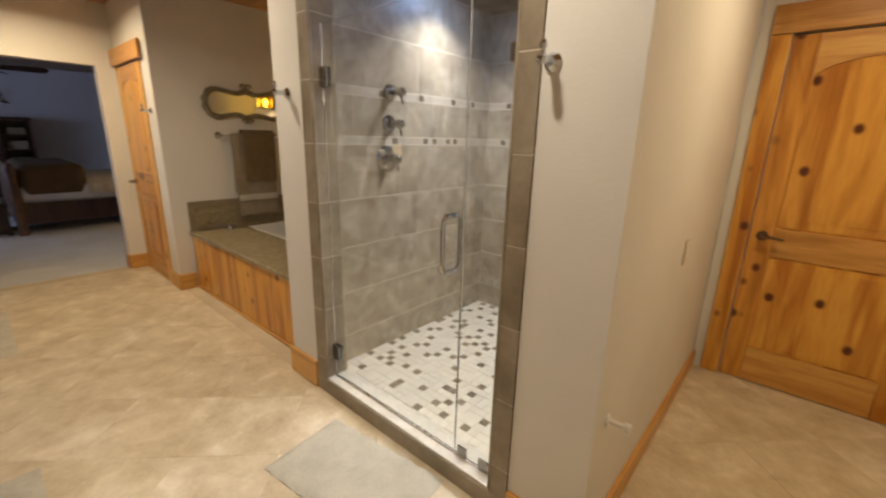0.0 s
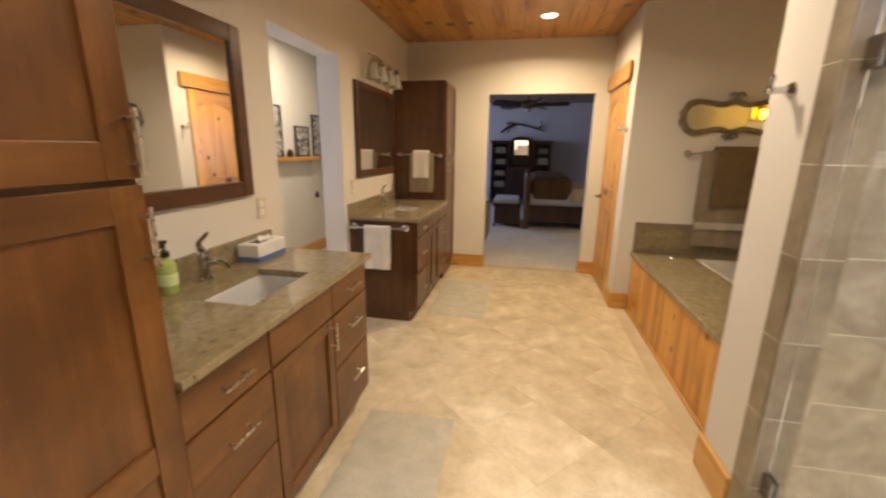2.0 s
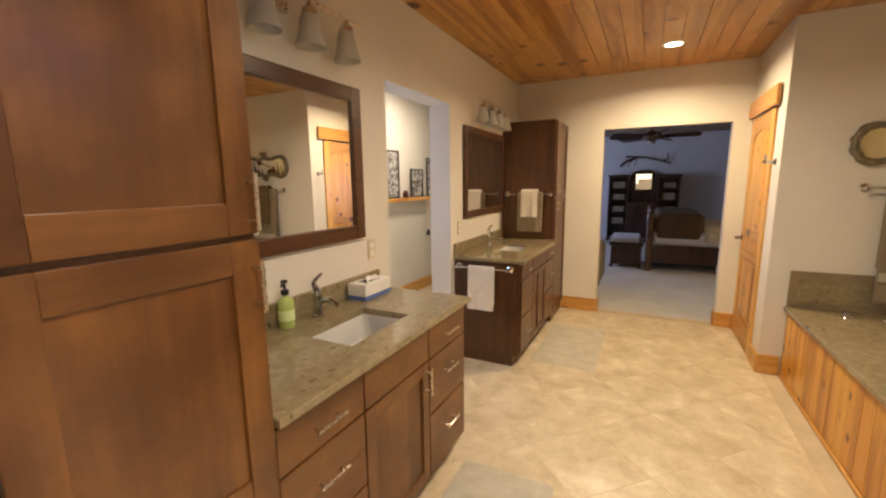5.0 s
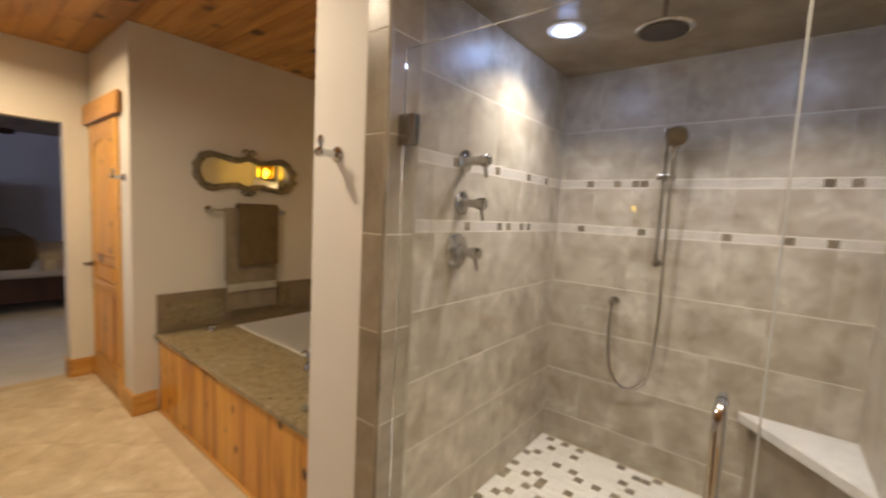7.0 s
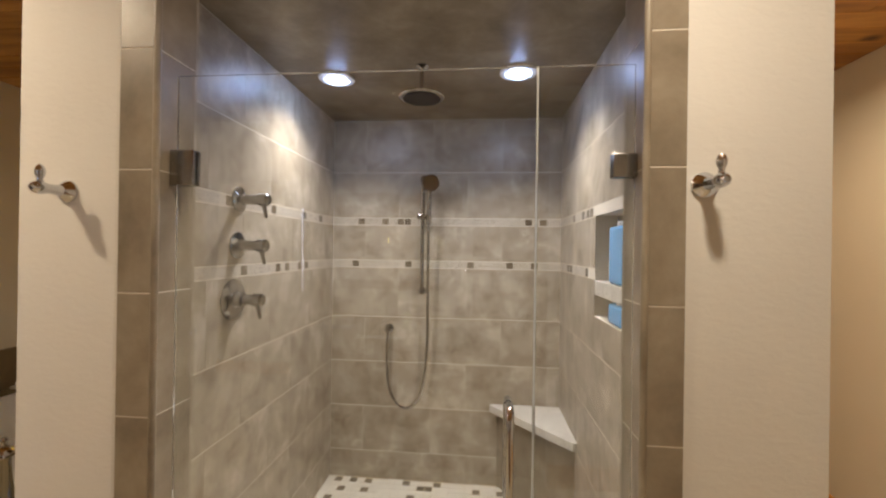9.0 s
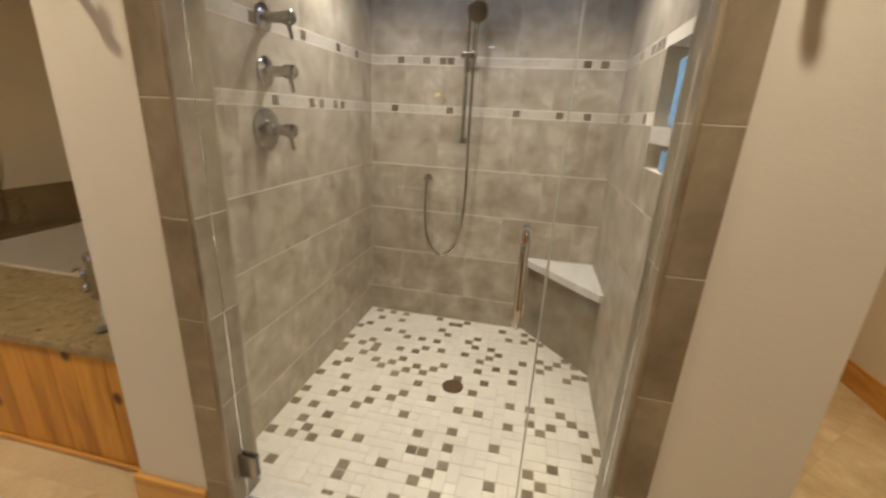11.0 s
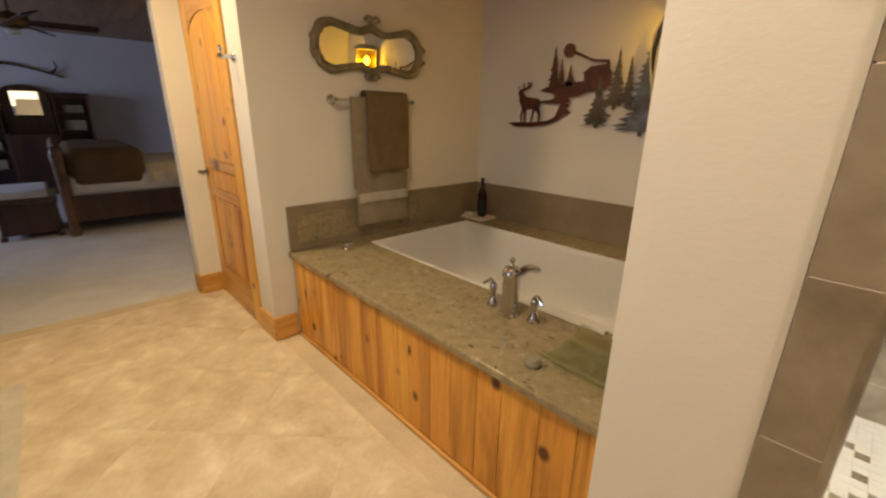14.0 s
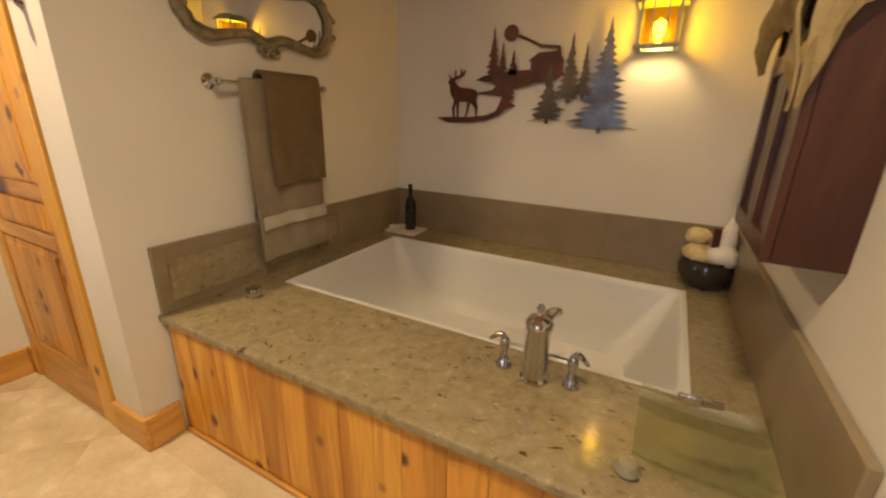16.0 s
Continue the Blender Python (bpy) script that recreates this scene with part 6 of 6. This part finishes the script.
part("mirror", boxes(((HX0 + 0.101, 0.41, 1.28), (HX0 + 0.106, 0.76, 1.66))), M["mirror"], hu)
# glowing strips over the mirror paint a bright reflection
part("lit_reflection", boxes(((HX0 + 0.107, 0.41, 1.53), (HX0 + 0.110, 0.75, 1.65)), ((HX0 + 0.107, 0.41, 1.42), (HX0 + 0.110, 0.46, 1.53))), M["whiteglow"], hu)
rnd = random.Random(7)
for a, b in ((-0.16, 0.23), (0.93, 1.33)):
    for z in (0.442, 0.742, 1.042, 1.322):
        bx = thing("shelf_box", (HX1 - 0.2, (a + b) / 2, z), "dim brown box on the hutch shelf", "box", "boxes on the hutch")
        h = rnd.uniform(0.12, 0.19)
        part("box", rboxes(0.006, ((HX1 - 0.32, a + 0.04 + rnd.uniform(0, 0.05), z), (HX1 - 0.08, b - 0.05, z + h))), M["olivechair"] if rnd.random() < 0.7 else M["towel_taupe"], bx)

an = thing("antler_branch", (-11.97, 0.6, 2.0), "dark weathered branch hung over the hutch", "wall decoration")
for pts, r in ((((-11.98, 0.02, 1.86), (-11.95, 0.20, 2.0), (-11.93, 0.45, 2.07), (-11.93, 0.75, 2.02), (-11.95, 1.15, 1.90)), 0.028), (((-11.94, 0.15, 2.10), (-11.93, 0.4, 2.08), (-11.93, 0.62, 2.04)), 0.022), (((-11.94, 1.0, 1.96), (-11.92, 1.08, 2.05), (-11.9, 1.06, 2.16)), 0.02), (((-11.94, 0.35, 2.06), (-11.9, 0.25, 1.95), (-11.9, 0.2, 1.84)), 0.016)):
    c = curve_pts(pts, 6)
    bm = bmesh.new()
    tube(bm, c, [r * (1 - 0.55 * i / len(c)) for i in range(len(c))], 8)
    part("limb", bm, M["darkwood"], an)

fan = thing("ceiling_fan", (-8.6, 0.70, CEIL), "dark brown five-blade ceiling fan", "ceiling fan")
fx, fy = -8.6, 0.70
part("downrod", rod((fx, fy, 2.34), (fx, fy, CEIL), 0.015), M["bronze"], fan)
part("canopy", turned((fx, fy, CEIL - 0.06), [(0.02, 0), (0.06, 0.04), (0.07, 0.06)], 18), M["bronze"], fan)
part("motor", turned((fx, fy, 2.18), [(0, 0), (0.06, 0.0), (0.14, 0.03), (0.17, 0.08), (0.14, 0.13), (0.05, 0.16), (0.02, 0.17)], 22), M["bronze"], fan)
part("light_kit", turned((fx, fy, 2.12), [(0, 0), (0.05, 0.01), (0.07, 0.04), (0.05, 0.06)], 18), M["frost"], fan)
for i in range(5):
    bm = bmesh.new()
    out = [(0.10, -0.03), (0.22, -0.075), (0.68, -0.09), (0.73, -0.06), (0.74, 0.0), (0.73, 0.06), (0.68, 0.09), (0.22, 0.075), (0.10, 0.03)]
    plate(bm, out, lambda u, v, w: Vector((u, v, 0.03 + w + 0.42 * v)), 0.016)
    bm.transform(Matrix.Translation((fx, fy, 2.215)) @ Matrix.Rotation(radians(72 * i + 84), 4, "Z"))
    part("blade", bm, M["darkwood"], fan)
for y in (1.55, 2.3):
    can_light(-8.0, y, CEIL, M["paper"], "unlit recessed bedroom light")

ns = thing("nightstand", (-7.6, 2.75, 0), "dark wooden nightstand beside the bed", "nightstand")
part("top", rboxes(0.008, ((-7.85, 2.5, 0.60), (-7.35, 3.0, 0.63))), M["darkwood"], ns)
part("body", rboxes(0.006, ((-7.82, 2.53, 0.06), (-7.38, 2.97, 0.60))), M["darkwood"], ns)
for x in (-7.79, -7.41):
    for y in (2.56, 2.94):
        part("foot", turned((x, y, 0), [(0.02, 0), (0.028, 0.06)], 10), M["darkwood"], ns)
bl2 = thing("bedside_table_lamp", (-7.6, 2.75, 0.63), "lit table lamp with a warm cream shade", "table lamp")
part("stem", turned((-7.6, 2.75, 0.63), [(0.07, 0), (0.07, 0.015), (0.02, 0.03), (0.035, 0.15), (0.015, 0.28), (0.01, 0.42), (0, 0.42)], 18), M["bronze"], bl2)
part("shade", turned((-7.6, 2.75, 1.03), [(0.15, 0), (0.10, 0.24), (0.097, 0.24), (0.147, 0)], 24, (0, 0, 1), True), M["lampshade"], bl2).visible_shadow = False
ac = thing("armchair", (-6.3, -0.2, 0), "olive upholstered armchair beside the doorway", "armchair")
part("arm", rboxes(0.06, ((-6.75, 0.0, 0.12), (-5.95, 0.20, 0.66))), M["olivechair"], ac)
part("arm", rboxes(0.06, ((-6.75, -0.72, 0.12), (-5.95, -0.54, 0.66))), M["olivechair"], ac)
part("backrest", rboxes(0.08, ((-6.1, -0.70, 0.2), (-5.88, 0.17, 0.86))), M["olivechair"], ac)
part("seat", rboxes(0.05, ((-6.75, -0.53, 0.14), (-6.1, -0.01, 0.46))), M["olivechair"], ac)
for x in (-6.68, -5.98):
    for y in (0.12, -0.64):
        part("leg", turned((x, y, 0), [(0.02, 0), (0.028, 0.12)], 10), M["darkwood"], ac)

# ---- tiles of walls and floors ----
wall_tiles(shower_b, SL, SR, "x", BW, -1, ([-1.885, -1.525, -1.111, -0.856, -0.698], [-1.847, -1.684, -1.580, -1.532, -0.738, -0.644]))
wall_tiles(shower_l, SF + 0.14, BW, "y", SL, 1, ([1.84, 2.307, 2.60, 2.695, 2.845, 2.93], [1.80, 2.20, 2.551, 2.895, 3.13]), start=0.1)
wall_tiles(shower_r, SF + 0.14, BW, "y", SR, -1, ([2.70, 3.05, 3.12], [2.62, 2.69, 2.78, 2.99]), (NY0, NY1, NZ0, NZ1), 0.2)

# jamb tiles round the opening
jl = single("jamb_1", boxes(((-1.92, SF - 0.006, 0), (OL - 0.001, SF + 0.124, SHOWER_CEIL))), M["grout"], "taupe tiled jamb of the shower opening", "jamb", "structure")
jr = single("jamb_2", boxes(((OR + 0.001, SF - 0.006, 0), (-0.608, SF + 0.124, SHOWER_CEIL))), M["grout"], "taupe tiled jamb of the shower opening", "jamb", "structure")
JZ = [0.0, 0.225, 0.525, 0.825, 1.125, 1.425, 1.725, 2.02, 2.40]
for z0, z1 in zip(JZ, JZ[1:]):
    piece("tile", (0.092, 0.010, z1 - z0 - 0.003), M["jamb"], jl, (-1.9235, SF - 0.007, z0), 0.0008)
    piece("tile", (0.0068, 0.128, z1 - z0 - 0.003), M["jamb"], jl, (OL - 0.0068, SF + 0.003, z0), 0.0004)
    piece("tile", (0.083, 0.010, z1 - z0 - 0.003), M["jamb"], jr, (OR - 0.0005, SF - 0.007, z0), 0.0008)
    piece("tile", (0.0068, 0.128, z1 - z0 - 0.003), M["jamb"], jr, (OR, SF + 0.003, z0), 0.0004)

for jamb, x in ((jl, OL - 0.001), (jr, OR + 0.001)):
    part("corner_trim", rod((x, SF - 0.0015, 0.10), (x, SF - 0.0015, SHOWER_CEIL - 0.001), 0.0085), M["jamb"], jamb)

# shower floor mosaic
CELL = 0.0508
sf = single("shower_floor", boxes(((SL, SF + 0.14, -0.02), (SR, BW, -0.004))), M["whitegrout"], "white mosaic shower floor with scattered dark squares", "floor", "structure")
rnd = random.Random(11)
nx, ny = int((SR - SL) / CELL) + 1, int((BW - SF - 0.14) / CELL) + 1
darks = set()
for i in range(nx):
    for j in range(ny):
        touching = any(c in darks for c in ((i - 1, j), (i, j - 1), (i + 1, j), (i, j + 1)))
        corner = any(c in darks for c in ((i - 1, j - 1), (i - 1, j + 1)))
        if rnd.random() < (0.02 if touching else 0.24 if corner else 0.20):
            darks.add((i, j))
used = set(darks)
cells = [(i, j, 1, 1, True) for i, j in sorted(darks)]
for j in range(ny):
    for i in range(nx):
        if (i, j) in used:
            continue
        w, h = rnd.choice(((1, 1), (2, 1), (1, 2), (2, 2)))
        if w > 1 and ((i + 1, j) in used or i + 1 >= nx):
            w = 1
        if h > 1 and (j + 1 >= ny or any((i + k, j + 1) in used for k in range(w))):
            h = 1
        used.update((i + a, j + b) for a in range(w) for b in range(h))
        cells.append((i, j, w, h, False))
cells.sort(key=lambda c: (c[1], c[0]))
count = 0
rest = {False: [[], []], True: [[], []]}
for i, j, w, h, dark in cells:
    x0, y0 = SL + i * CELL, SF + 0.14 + j * CELL
    x1, y1 = min(x0 + w * CELL, SR), min(y0 + h * CELL, BW)
    if x1 - x0 < 0.01 or y1 - y0 < 0.01:
        continue
    g = 0.0030 if dark else 0.0009
    if count < 300:
        count += 1
        piece("mosaic_tile", (x1 - x0 - 2 * g, y1 - y0 - 2 * g, 0.006), M["mosdark"] if dark else M["mosaic"], sf, (x0 + g, y0 + g, -0.005), 0.001)
    else:
        vs, fs = rest[dark]
        n = len(vs)
        vs += [(x, y, z) for z in (-0.005, 0.001) for x, y in ((x0 + g, y0 + g), (x1 - g, y0 + g), (x1 - g, y1 - g), (x0 + g, y1 - g))]
        fs += [(n + 4, n + 5, n + 6, n + 7), (n, n + 1, n + 5, n + 4), (n + 1, n + 2, n + 6, n + 5), (n + 2, n + 3, n + 7, n + 6), (n + 3, n, n + 4, n + 7)]
for dark, (vs, fs) in rest.items():
    me = bpy.data.meshes.new("mosaic")
    me.from_pydata(vs, [], fs)
    me.materials.append(M["mosdark"] if dark else M["mosaic"])
    ob = new("mosaic", me)
    ob.parent = sf
    tagged(ob, kind="stuff")
dr = thing("shower_drain", (-1.27, 2.577, 0), "round bronze shower drain", "drain")
part("grate", turned((-1.27, 2.577, 0.0012), [(0, 0), (0.058, 0), (0.058, 0.003), (0.048, 0.004), (0.046, 0.0025), (0, 0.0025)], 24), M["bronze"], dr)

# diagonal floor tiles, cut to the room
floor_ob = bpy.data.objects["floor"]
STEP = 0.647
RECTS = ((-5.305, -0.885, 1.0, 1.574), (PX + 0.002, 1.576, 1.0, DOORY))


def clip(poly, lo, hi):
    for axis, bound, sign in ((0, lo[0], 1), (0, hi[0], -1), (1, lo[1], 1), (1, hi[1], -1)):
        out = []
        for p, q in zip(poly, poly[1:] + poly[:1]):
            a, b = sign * (p[axis] - bound), sign * (q[axis] - bound)
            if a >= 0:
                out.append(p)
            if (a < 0) != (b < 0):
                f = a / (a - b)
                out.append((p[0] + (q[0] - p[0]) * f, p[1] + (q[1] - p[1]) * f))
        poly = out
        if len(poly) < 3:
            return []
    return poly


for x0, y0, x1, y1 in RECTS:
    for a in range(-16, 14):
        for b in range(-16, 14):
            s0, d0 = -1.10 + STEP * a, 4.02 + STEP * b
            g = 0.0012
            quad = [((s - d) / 2, (s + d) / 2) for s, d in ((s0 + g, d0 + g), (s0 + STEP - g, d0 + g), (s0 + STEP - g, d0 + STEP - g), (s0 + g, d0 + STEP - g))]
            cx, cy = (2 * s0 + STEP - 2 * d0 - STEP) / 4, (2 * s0 + STEP + 2 * d0 + STEP) / 4
            poly = clip(quad, (x0, y0), (x1, y1))
            if len(poly) < 3:
                continue
            area = abs(sum(p[0] * q[1] - q[0] * p[1] for p, q in zip(poly, poly[1:] + poly[:1]))) / 2
            if area < 0.002:
                continue
            bm = bmesh.new()
            plate(bm, [(u - cx, v - cy) for u, v in poly], lambda u, v, w: Vector((u, v, -0.006 + w)), 0.006)
            me = finish(bm, "floor_tile")
            me.materials.append(M["floor"])
            ob = new("floor_tile", me)
            ob.parent, ob.location = floor_ob, (cx, cy, 0)
